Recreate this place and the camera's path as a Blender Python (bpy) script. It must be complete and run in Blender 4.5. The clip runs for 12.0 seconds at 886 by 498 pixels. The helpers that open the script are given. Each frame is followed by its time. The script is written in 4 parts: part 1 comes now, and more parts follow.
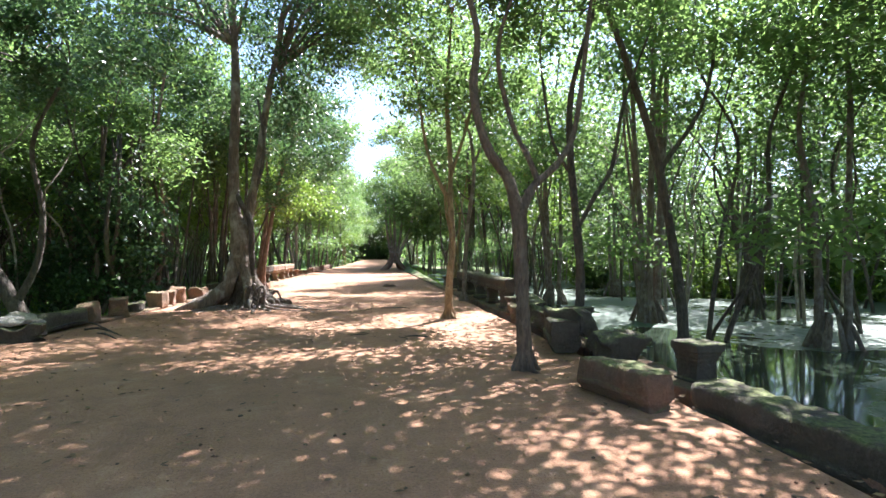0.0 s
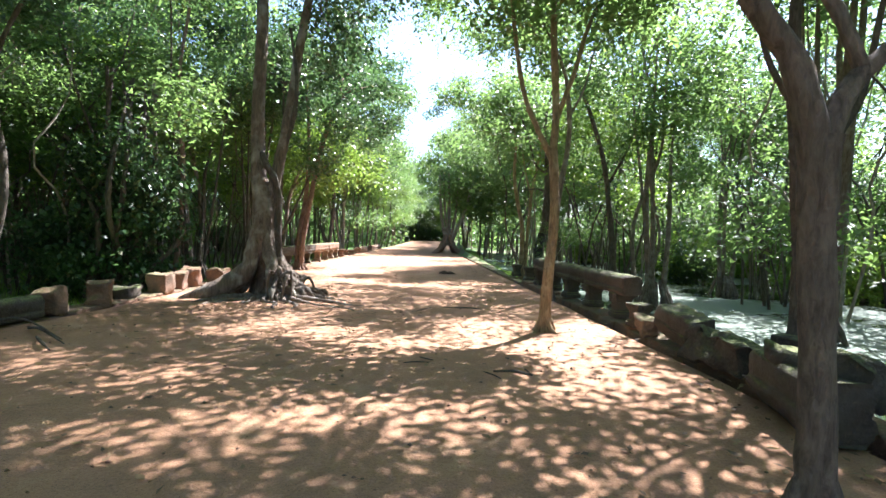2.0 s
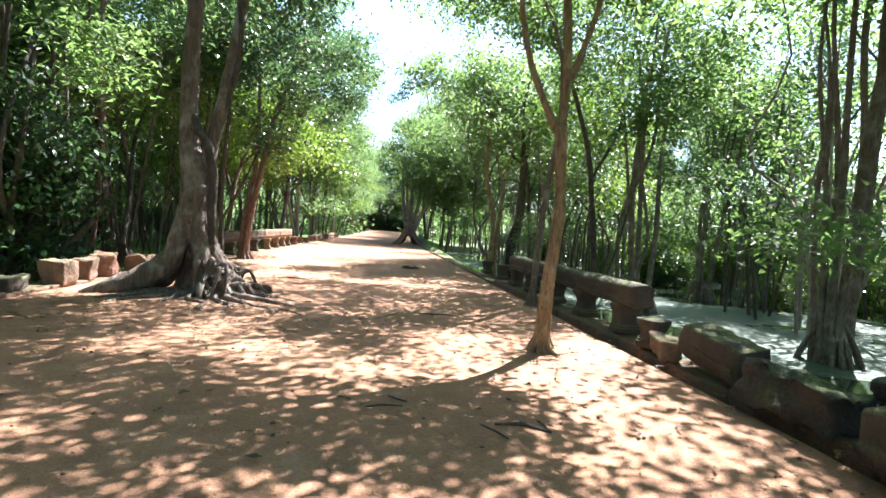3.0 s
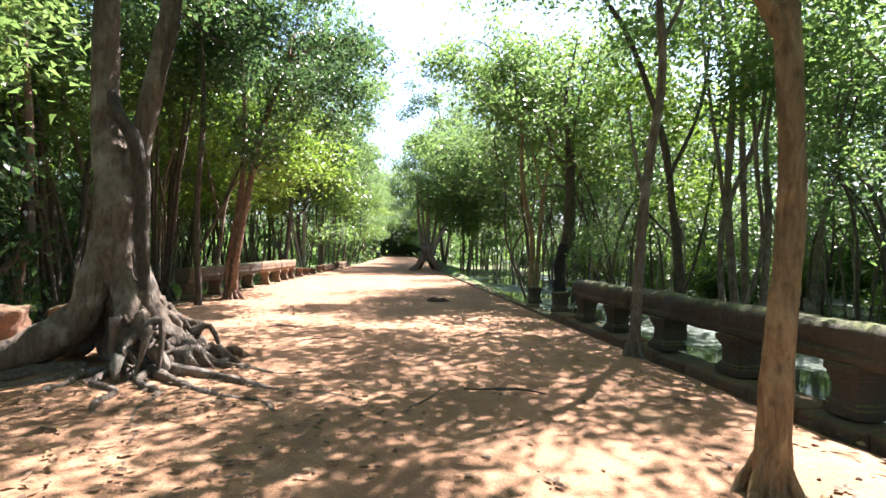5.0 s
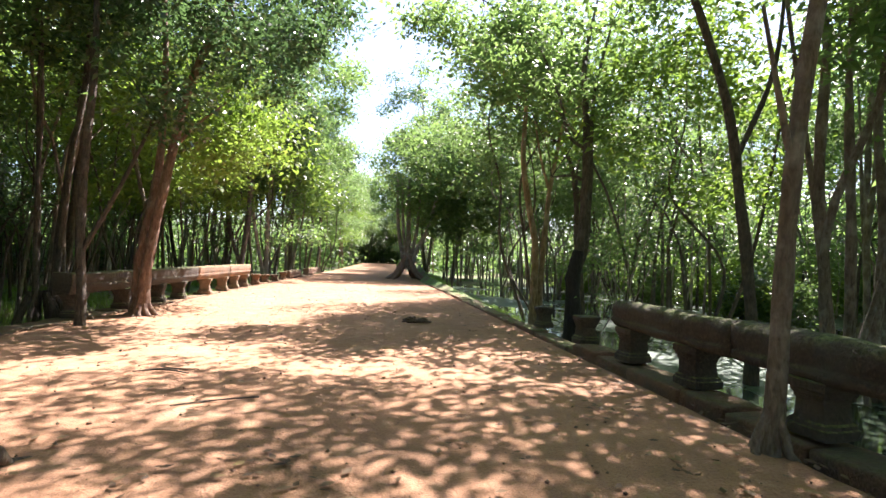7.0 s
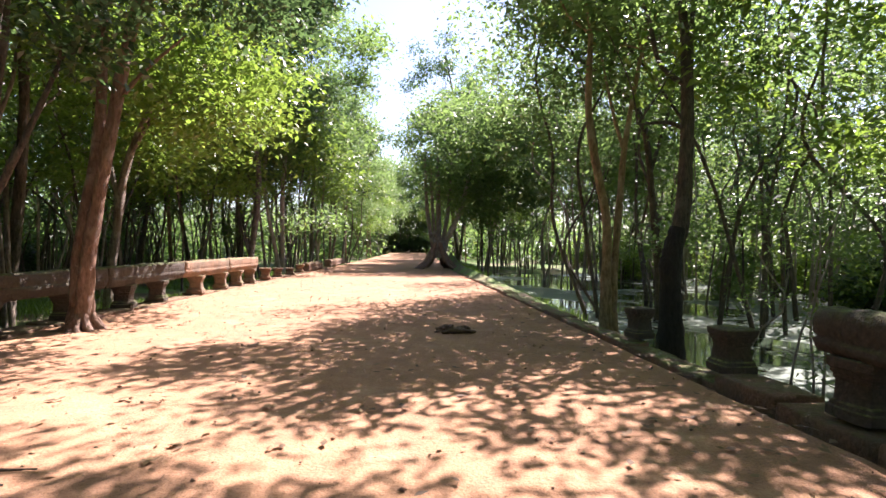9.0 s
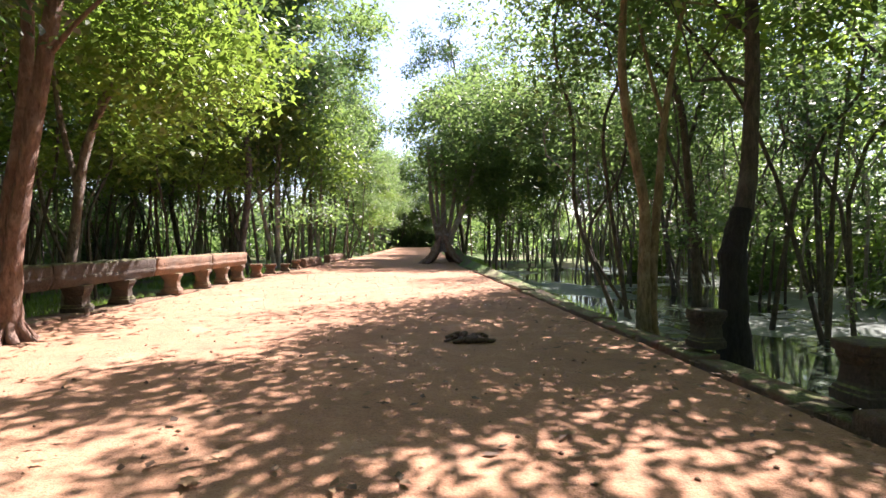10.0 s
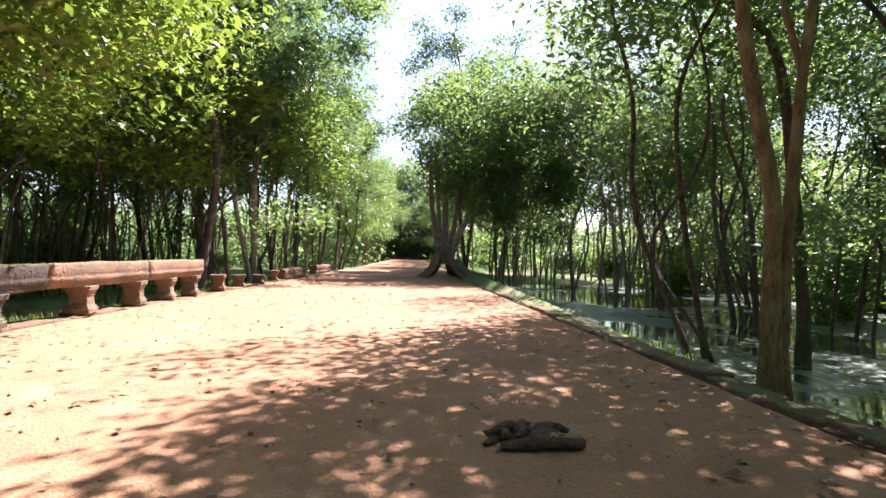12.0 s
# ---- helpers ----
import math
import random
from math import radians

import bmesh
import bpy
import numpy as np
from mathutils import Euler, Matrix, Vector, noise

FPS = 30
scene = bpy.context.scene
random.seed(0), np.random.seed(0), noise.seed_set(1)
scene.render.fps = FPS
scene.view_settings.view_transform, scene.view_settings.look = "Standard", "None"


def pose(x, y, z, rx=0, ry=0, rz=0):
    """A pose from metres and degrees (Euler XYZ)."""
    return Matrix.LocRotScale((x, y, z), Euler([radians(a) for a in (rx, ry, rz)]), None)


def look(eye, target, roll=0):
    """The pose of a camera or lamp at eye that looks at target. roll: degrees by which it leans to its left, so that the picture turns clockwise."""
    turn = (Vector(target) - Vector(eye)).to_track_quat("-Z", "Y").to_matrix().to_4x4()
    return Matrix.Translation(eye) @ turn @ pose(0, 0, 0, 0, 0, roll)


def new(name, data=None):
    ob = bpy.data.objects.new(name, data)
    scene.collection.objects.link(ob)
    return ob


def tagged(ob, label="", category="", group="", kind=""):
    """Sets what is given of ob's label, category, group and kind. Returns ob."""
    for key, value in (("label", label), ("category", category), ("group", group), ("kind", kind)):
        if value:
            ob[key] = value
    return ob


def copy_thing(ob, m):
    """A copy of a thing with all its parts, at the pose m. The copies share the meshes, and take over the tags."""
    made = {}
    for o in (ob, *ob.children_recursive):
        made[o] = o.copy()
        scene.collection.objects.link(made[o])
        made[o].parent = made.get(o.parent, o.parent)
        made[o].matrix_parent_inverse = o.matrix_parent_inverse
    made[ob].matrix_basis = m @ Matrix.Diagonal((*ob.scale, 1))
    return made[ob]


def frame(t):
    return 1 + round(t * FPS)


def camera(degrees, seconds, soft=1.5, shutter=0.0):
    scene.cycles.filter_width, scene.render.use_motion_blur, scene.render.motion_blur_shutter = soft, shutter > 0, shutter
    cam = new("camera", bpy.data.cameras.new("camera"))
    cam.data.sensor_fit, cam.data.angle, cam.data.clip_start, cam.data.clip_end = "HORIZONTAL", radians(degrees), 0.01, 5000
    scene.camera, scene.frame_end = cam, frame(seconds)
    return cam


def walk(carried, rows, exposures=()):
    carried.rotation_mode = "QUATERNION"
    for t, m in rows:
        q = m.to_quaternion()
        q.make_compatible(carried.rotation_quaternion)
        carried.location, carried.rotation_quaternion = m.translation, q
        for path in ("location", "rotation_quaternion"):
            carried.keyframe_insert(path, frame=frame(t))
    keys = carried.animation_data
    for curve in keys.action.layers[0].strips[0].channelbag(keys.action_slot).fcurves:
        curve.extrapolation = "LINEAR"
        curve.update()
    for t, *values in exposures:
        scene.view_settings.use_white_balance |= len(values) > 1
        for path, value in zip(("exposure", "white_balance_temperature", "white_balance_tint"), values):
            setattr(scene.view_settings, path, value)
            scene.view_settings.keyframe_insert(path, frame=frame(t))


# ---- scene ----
cam = camera(81.0, 12.0, soft=1.5)
PATH = [
    (0, (-0.146, -0.357, 1.562), (0.208, 1.611, 1.57), -0.4),
    (0.5, (-0.194, 0.717, 1.52), (0.09, 2.697, 1.486), 1.4),
    (1, (-0.231, 1.655, 1.516), (-0.016, 3.643, 1.497), 2.5),
    (1.5, (-0.237, 2.525, 1.509), (-0.081, 4.518, 1.452), 1.9),
    (2, (-0.237, 3.466, 1.515), (-0.066, 5.458, 1.455), 1.5),
    (2.5, (-0.259, 4.328, 1.524), (-0.037, 6.314, 1.468), 4.2),
    (2.8, (-0.265, 4.829, 1.502), (0.026, 6.807, 1.436), 3.9),
    (3, (-0.308, 5.248, 1.511), (0.026, 7.218, 1.424), 3.8),
    (3.2, (-0.308, 5.655, 1.487), (0.009, 7.628, 1.392), 3.7),
    (4.8, (-0.289, 8.376, 1.399), (0.002, 10.354, 1.403), 1.7),
    (5, (-0.272, 8.746, 1.426), (0.008, 10.726, 1.427), 0.9),
    (5.5, (-0.185, 9.622, 1.433), (0.083, 11.603, 1.377), 0.3),
    (6, (-0.054, 10.415, 1.449), (0.308, 12.382, 1.439), -0.4),
    (6.5, (0.061, 11.147, 1.408), (0.301, 13.13, 1.509), 3.3),
    (7, (0.193, 12.024, 1.371), (0.542, 13.993, 1.404), 2.0),
    (7.5, (0.33, 12.702, 1.38), (0.589, 14.685, 1.379), 2.5),
    (7.7, (0.354, 12.978, 1.414), (0.594, 14.964, 1.405), 2.8),
    (9.3, (0.528, 15.64, 1.269), (0.748, 17.628, 1.25), -0.2),
    (9.5, (0.556, 15.982, 1.244), (0.752, 17.972, 1.219), -0.1),
    (10, (0.593, 16.646, 1.222), (0.814, 18.633, 1.186), -0.1),
    (10.5, (0.632, 17.473, 1.195), (0.839, 19.462, 1.154), 0.5),
    (11, (0.634, 18.239, 1.17), (0.893, 20.221, 1.091), 0.1),
    (11.5, (0.642, 19.028, 1.15), (0.828, 21.019, 1.111), -0.1),
    (12, (0.664, 19.74, 1.126), (0.902, 21.725, 1.141), 1.1),
]
walk(cam, [(t, look(eye, target, roll)) for t, eye, target, roll in PATH], [(0.0, 2.55, 5700, 18), (2.5, 2.58, 5700, 15), (5.0, 2.42, 6100, 18), (7.5, 2.32, 6300, 23), (9.5, 2.1, 6350, 29), (12.0, 2.15, 6250, 28)])

# ---- world and sun ----
SUN_AZ, SUN_EL = 45.0, 55.0  # degrees from +y towards +x, and above the horizon
world = bpy.data.worlds.new("world")
scene.world = world
world.use_nodes = True
wn = world.node_tree
sky = wn.nodes.new("ShaderNodeTexSky")
sky.sky_type = 'NISHITA'
sky.sun_disc = False
sky.sun_elevation = radians(SUN_EL)
sky.sun_rotation = radians(SUN_AZ)
wn.links.new(sky.outputs[0], wn.nodes["Background"].inputs[0])
wn.nodes["Background"].inputs[1].default_value = 0.08
sun = new("sun", bpy.data.lights.new("sun", 'SUN'))
sun.data.energy, sun.data.angle, sun.data.color = 5.0, radians(0.55), (1.0, 0.94, 0.86)
sd = Vector((math.sin(radians(SUN_AZ)) * math.cos(radians(SUN_EL)), math.cos(radians(SUN_AZ)) * math.cos(radians(SUN_EL)), math.sin(radians(SUN_EL))))
sun.matrix_world = look(sd * 60, (0, 0, 0))

# ---- materials ----


class Mat:
    """A small builder for node materials."""

    def __init__(self, name):
        self.mat = bpy.data.materials.new(name)
        self.mat.use_nodes = True
        self.t = self.mat.node_tree
        self.b = self.t.nodes["Principled BSDF"]
        self.out = self.t.nodes["Material Output"]
        self.co = self.t.nodes.new("ShaderNodeTexCoord").outputs["Object"]

    def node(self, kind, **inputs):
        n = self.t.nodes.new(kind)
        for k, v in inputs.items():
            self.put(n, k, v)
        return n

    def put(self, n, key, v):
        sock = n.inputs[int(key[1:])] if key[0] == "i" and key[1:].isdigit() else n.inputs[key]
        if isinstance(v, bpy.types.NodeSocket):
            self.t.links.new(v, sock)
        else:
            sock.default_value = v

    def world_co(self):
        return self.node("ShaderNodeNewGeometry").outputs["Position"]

    def scaled(self, co, s):
        m = self.node("ShaderNodeMapping", Vector=co)
        m.inputs["Scale"].default_value = s
        return m.outputs[0]

    def noise(self, scale, detail=4.0, rough=0.55, co=None, dist=0.0):
        n = self.node("ShaderNodeTexNoise", Vector=co or self.co, Scale=scale, Detail=detail, Roughness=rough, Distortion=dist)
        return n.outputs[0]

    def ramp(self, fac, stops):
        r = self.node("ShaderNodeValToRGB", Fac=fac)
        e = r.color_ramp.elements
        while len(e) < len(stops):
            e.new(0.5)
        for el, (p, c) in zip(e, stops):
            el.position, el.color = p, (*c, 1) if len(c) == 3 else c
        return r.outputs[0]

    def mix(self, fac, a, b, mode='MIX'):
        m = self.t.nodes.new("ShaderNodeMix")
        m.data_type, m.blend_type = 'RGBA', mode
        for i, v in ((0, fac), (6, a), (7, b)):
            if isinstance(v, bpy.types.NodeSocket):
                self.t.links.new(v, m.inputs[i])
            else:
                m.inputs[i].default_value = v if i == 0 else (*v, 1)
        return m.outputs[2]

    def math(self, op, a, b=0.0):
        m = self.t.nodes.new("ShaderNodeMath")
        m.operation = op
        for i, v in ((0, a), (1, b)):
            if isinstance(v, bpy.types.NodeSocket):
                self.t.links.new(v, m.inputs[i])
            else:
                m.inputs[i].default_value = v
        return m.outputs[0]

    def bump(self, height, strength=0.5, dist=0.02):
        n = self.node("ShaderNodeBump", Height=height, Strength=strength, Distance=dist)
        self.t.links.new(n.outputs[0], self.b.inputs["Normal"])

    def color(self, c, rough=0.9):
        self.put(self.b, "Base Color", c)
        self.put(self.b, "Roughness", rough)
        return self


def grey(v):
    return (v, v, v)


def dirt_material():
    m = Mat("red_laterite_dirt")
    co = m.world_co()
    big = m.noise(0.35, 3, 0.6, co)
    mid = m.noise(2.3, 5, 0.65, co)
    fine = m.noise(38, 3, 0.7, co)
    c = m.ramp(big, [(0.3, (0.25, 0.12, 0.06)), (0.52, (0.35, 0.168, 0.076)), (0.72, (0.43, 0.238, 0.122))])
    c = m.mix(0.55, c, m.ramp(mid, [(0.3, (0.16, 0.078, 0.04)), (0.55, (0.36, 0.174, 0.08)), (0.75, (0.5, 0.297, 0.16))]))
    c = m.mix(0.35, c, m.ramp(fine, [(0.25, (0.12, 0.07, 0.05)), (0.6, (0.42, 0.265, 0.17))]))
    specks = m.ramp(m.noise(95, 2, 0.6, co), [(0.60, grey(0)), (0.68, grey(0.7))])
    c = m.mix(specks, c, (0.07, 0.045, 0.032))
    pale = m.ramp(m.noise(1.1, 5, 0.7, co), [(0.56, grey(0)), (0.70, grey(0.5))])
    c = m.mix(pale, c, (0.48, 0.315, 0.185))
    m.color(c, 0.95)
    m.bump(m.math('ADD', m.math('MULTIPLY', fine, 0.6), m.math('MULTIPLY', mid, 1.3)), 0.75, 0.04)
    return m.mat


def bark_material(name, dark, light, scale=7.0, lichen=(0.45, 0.45, 0.40), amount=0.35):
    m = Mat(name)
    co = m.scaled(m.co, (1, 1, 0.28))
    grain = m.noise(scale * 3, 6, 0.7, co, 0.6)
    patch = m.noise(scale * 0.55, 4, 0.6, m.co)
    c = m.ramp(grain, [(0.3, dark), (0.68, light)])
    c = m.mix(m.ramp(patch, [(0.50, grey(0)), (0.66, grey(amount))]), c, lichen)
    c = m.mix(m.ramp(m.noise(scale * 0.25, 2, 0.5, m.co), [(0.45, grey(0)), (0.7, grey(0.45))]), c, dark)
    scars = m.node("ShaderNodeTexVoronoi", Vector=m.scaled(m.co, (1, 1, 0.5)), Scale=scale * 1.6).outputs[0]
    c = m.mix(m.ramp(scars, [(0.05, grey(0.55)), (0.22, grey(0))]), c, tuple(v * 0.6 for v in dark))
    m.color(c, 0.9)
    m.bump(m.math('ADD', m.math('ADD', grain, m.math('MULTIPLY', patch, 1.2)), m.math('MULTIPLY', scars, 0.5)), 1.0, 0.05)
    return m.mat


def stone_material(name, base, pale, moss=0.6):
    m = Mat(name)
    pit = m.noise(26, 5, 0.75)
    blot = m.noise(2.2, 4, 0.6, m.world_co())
    c = m.ramp(pit, [(0.28, tuple(v * 0.35 for v in base)), (0.5, base), (0.75, pale)])
    c = m.mix(m.ramp(blot, [(0.42, grey(0)), (0.62, grey(0.75))]), c, (0.085, 0.078, 0.06))
    rnd = m.node("ShaderNodeObjectInfo").outputs["Random"]
    c = m.mix(m.math('MULTIPLY', rnd, 0.35), c, pale)
    up = m.node("ShaderNodeSeparateXYZ", Vector=m.node("ShaderNodeNewGeometry").outputs["Normal"]).outputs[2]
    where = m.math('MULTIPLY', m.ramp(up, [(0.25, grey(0)), (0.85, grey(1))]), m.ramp(m.noise(3.6, 5, 0.7, m.world_co()), [(0.40, grey(0)), (0.58, grey(moss))]))
    c = m.mix(where, c, m.ramp(m.noise(30, 3), [(0.3, (0.05, 0.075, 0.02)), (0.7, (0.24, 0.26, 0.09))]))
    m.color(c, 0.93)
    m.bump(m.math('ADD', m.math('ADD', pit, m.math('MULTIPLY', m.noise(7, 4, 0.6), 1.5)), m.math('MULTIPLY', blot, 0.6)), 0.9, 0.045)
    return m.mat


def leaf_material(name, dark, mid, bright, glow=0.45, gloss=0.42):
    m = Mat(name)
    isl = m.node("ShaderNodeNewGeometry").outputs["Random Per Island"]
    tree = m.node("ShaderNodeObjectInfo").outputs["Random"]
    c = m.ramp(isl, [(0.0, dark), (0.55, mid), (0.97, bright), (1.0, (0.30, 0.22, 0.06))])
    c = m.mix(m.math('MULTIPLY', tree, 0.4), c, m.mix(0.6, c, bright))
    # clump-scale noise puts shaded gaps and sunlit sprays into the leaf colour
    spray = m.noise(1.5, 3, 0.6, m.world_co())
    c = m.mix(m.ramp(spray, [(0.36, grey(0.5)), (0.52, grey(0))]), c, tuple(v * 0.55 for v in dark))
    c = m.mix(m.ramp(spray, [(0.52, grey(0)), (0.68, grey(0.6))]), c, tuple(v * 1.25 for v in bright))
    m.color(c, gloss)
    m.b.inputs["Specular IOR Level"].default_value = 0.5
    tr = m.node("ShaderNodeBsdfTranslucent", Color=m.mix(0.5, c, (bright[0] * 2.3, bright[1] * 2.3, bright[2] * 1.7)))
    mx = m.node("ShaderNodeMixShader", Fac=glow, i1=m.b.outputs[0], i2=tr.outputs[0])
    m.t.links.new(mx.outputs[0], m.out.inputs[0])
    return m.mat


def water_material():
    m = Mat("duckweed_pond")
    co = m.world_co()
    cover = m.math('ADD', m.noise(0.16, 4, 0.6, co, 0.5), m.math('MULTIPLY', m.noise(3.0, 5, 0.7, co), 0.25))
    weed = m.ramp(cover, [(0.585, grey(0)), (0.66, grey(1))])
    flakes = m.noise(60, 2, 0.6, co)
    green = m.ramp(m.noise(7, 4, 0.7, co), [(0.3, (0.036, 0.066, 0.038)), (0.7, (0.08, 0.13, 0.072))])
    green = m.mix(0.35, green, m.ramp(flakes, [(0.35, (0.02, 0.036, 0.02)), (0.65, (0.11, 0.16, 0.1))]))
    m.color(m.mix(weed, (0.035, 0.05, 0.032), green), 0.5)
    m.put(m.b, "Roughness", m.ramp(weed, [(0.0, grey(0.06)), (1.0, grey(0.6))]))
    m.bump(m.math('MULTIPLY', flakes, weed), 0.25, 0.01)
    return m.mat


def soil_material():
    m = Mat("grass_and_leaf_litter")
    co = m.world_co()
    litter = m.ramp(m.noise(9, 5, 0.7, co), [(0.3, (0.06, 0.05, 0.03)), (0.7, (0.20, 0.15, 0.09))])
    green = m.ramp(m.noise(14, 5, 0.7, co), [(0.3, (0.05, 0.10, 0.025)), (0.7, (0.16, 0.27, 0.06))])
    m.color(m.mix(m.ramp(m.noise(0.22, 4, 0.65, co), [(0.42, grey(0)), (0.54, grey(1))]), litter, green), 0.95)
    m.bump(m.noise(20, 5, 0.7, co), 0.7, 0.04)
    return m.mat


DIRT = dirt_material()
BARK = bark_material("grey_brown_bark", (0.075, 0.055, 0.042), (0.27, 0.215, 0.165))
BARK_PALE = bark_material("pale_mottled_bark", (0.15, 0.12, 0.095), (0.42, 0.36, 0.29), 6, (0.62, 0.60, 0.54), 0.55)
BARK_DARK = bark_material("dark_furrowed_bark", (0.03, 0.024, 0.02), (0.15, 0.115, 0.085), 8, (0.26, 0.25, 0.2), 0.2)
BARK_RED = bark_material("reddish_brown_bark", (0.10, 0.055, 0.038), (0.32, 0.20, 0.14), 7, (0.42, 0.34, 0.27), 0.35)
BARK_TAN = bark_material("tan_flaking_bark", (0.095, 0.062, 0.03), (0.41, 0.29, 0.155), 6, (0.50, 0.42, 0.27), 0.45)
CHARRED = bark_material("charred_black_bark", (0.008, 0.007, 0.006), (0.035, 0.03, 0.026), 8, (0.05, 0.045, 0.04), 0.2)
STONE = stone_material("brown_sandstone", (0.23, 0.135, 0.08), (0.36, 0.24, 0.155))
# weathered tone, darkened further so that stone in the shade reads deeper
STONE_DARK = stone_material("weathered_shaded_sandstone", (0.05, 0.039, 0.03), (0.13, 0.10, 0.072), 0.95)
STONE_RED = stone_material("red_laterite_stone", (0.20, 0.10, 0.06), (0.33, 0.19, 0.12), 0.45)
STONE_MOSSY = stone_material("moss_grown_stone", (0.17, 0.09, 0.055), (0.28, 0.17, 0.11), 1.0)
STONE_PALE = stone_material("pale_grey_sandstone", (0.42, 0.39, 0.34), (0.6, 0.57, 0.5), 0.25)
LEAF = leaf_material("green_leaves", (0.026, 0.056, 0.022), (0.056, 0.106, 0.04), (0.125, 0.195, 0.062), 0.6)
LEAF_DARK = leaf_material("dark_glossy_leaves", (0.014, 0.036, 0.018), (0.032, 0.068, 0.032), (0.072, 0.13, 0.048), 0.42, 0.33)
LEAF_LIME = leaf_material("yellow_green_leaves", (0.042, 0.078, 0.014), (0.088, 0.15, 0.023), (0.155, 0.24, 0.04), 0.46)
DEAD_LEAF = leaf_material("dry_brown_leaves", (0.04, 0.025, 0.015), (0.11, 0.065, 0.035), (0.26, 0.17, 0.08), 0.1, 0.8)
GRASS = leaf_material("grass_blades", (0.05, 0.11, 0.02), (0.10, 0.20, 0.035), (0.19, 0.30, 0.06), 0.4)
WATER = water_material()
SOIL = soil_material()

# ---- mesh helpers ----


def raw_mesh(name, verts, faces, smooth=True):
    """A mesh from an (n, 3) array and an (m, k) array of corner numbers."""
    verts, faces = np.asarray(verts, dtype=np.float32), np.asarray(faces, dtype=np.int32)
    me = bpy.data.meshes.new(name)
    k = faces.shape[1]
    me.vertices.add(len(verts))
    me.vertices.foreach_set("co", verts.ravel())
    me.loops.add(faces.size)
    me.loops.foreach_set("vertex_index", faces.ravel())
    me.polygons.add(len(faces))
    me.polygons.foreach_set("loop_start", np.arange(0, faces.size, k, dtype=np.int32))
    if smooth:
        me.polygons.foreach_set("use_smooth", np.ones(len(faces), dtype=bool))
    me.update(calc_edges=True)
    return me


def part(name, me, material, parent=None, label=""):
    """One mesh object under a thing or a part."""
    if isinstance(me, bmesh.types.BMesh):
        bm, me = me, bpy.data.meshes.new(name)
        bm.to_mesh(me)
        bm.free()
    if not me.materials:
        me.materials.append(material)
    ob = new(name, me)
    ob.parent = parent
    return tagged(ob, label)


def thing(name, m, label, category, group="", kind=""):
    ob = new(name)
    ob.empty_display_size = 0.1
    ob.matrix_basis = m
    return tagged(ob, label, category, group, kind)


def smooth_path(points, n):
    """n points along a curve through the control points (x, y, z, radius)."""
    p = np.asarray(points, dtype=float)
    p = np.vstack([2 * p[0] - p[1], p, 2 * p[-1] - p[-2]])
    out = []
    for u in np.linspace(0, len(p) - 3 - 1e-6, n):
        i, f = int(u), u - int(u)
        a, b, c, d = p[i:i + 4]
        out.append(0.5 * (2 * b + (c - a) * f + (2 * a - 5 * b + 4 * c - d) * f * f + (3 * b - a - 3 * c + d) * f ** 3))
    return np.array(out)


def tube(points, sides=9, rings=0, rough=0.06, rng=None, flute=0.0):
    """A tapered, slightly knotty limb through (x, y, z, radius); gives vertices and quads."""
    rings = rings or max(4, 3 * len(points))
    p = smooth_path(points, rings)
    xyz, rad = p[:, :3], np.maximum(p[:, 3], 0.004)
    way = np.gradient(xyz, axis=0)
    way /= np.linalg.norm(way, axis=1)[:, None] + 1e-9
    ref = np.array([0.3, 0.95, 0.1]) if abs(way[0] @ np.array([0.3, 0.95, 0.1])) < 0.8 else np.array([0.95, 0.1, 0.3])
    side = np.cross(way, ref)
    side /= np.linalg.norm(side, axis=1)[:, None] + 1e-9
    other = np.cross(way, side)
    ang = np.linspace(0, 2 * np.pi, sides, endpoint=False)
    r = rad[:, None] * np.ones(sides)
    if rng is not None:
        r = r * (1 + rough * rng.standard_normal(r.shape)) * (1 + rough * 1.2 * rng.standard_normal((rings, 1)))
    if flute:
        r = r * (1 + flute * np.sin(5 * ang + 1.3)[None, :])
    v = xyz[:, None, :] + r[:, :, None] * (np.cos(ang)[None, :, None] * side[:, None, :] + np.sin(ang)[None, :, None] * other[:, None, :])
    i = np.arange(rings - 1)[:, None] * sides
    j = np.arange(sides)[None, :]
    k = (j + 1) % sides
    f = np.stack([i + j, i + k, i + sides + k, i + sides + j], axis=-1).reshape(-1, 4)
    return v.reshape(-1, 3), f


def joined(pieces):
    vs, fs, n = [], [], 0
    for v, f in pieces:
        vs.append(v)
        fs.append(np.asarray(f) + n)
        n += len(v)
    return np.vstack(vs), np.vstack(fs)


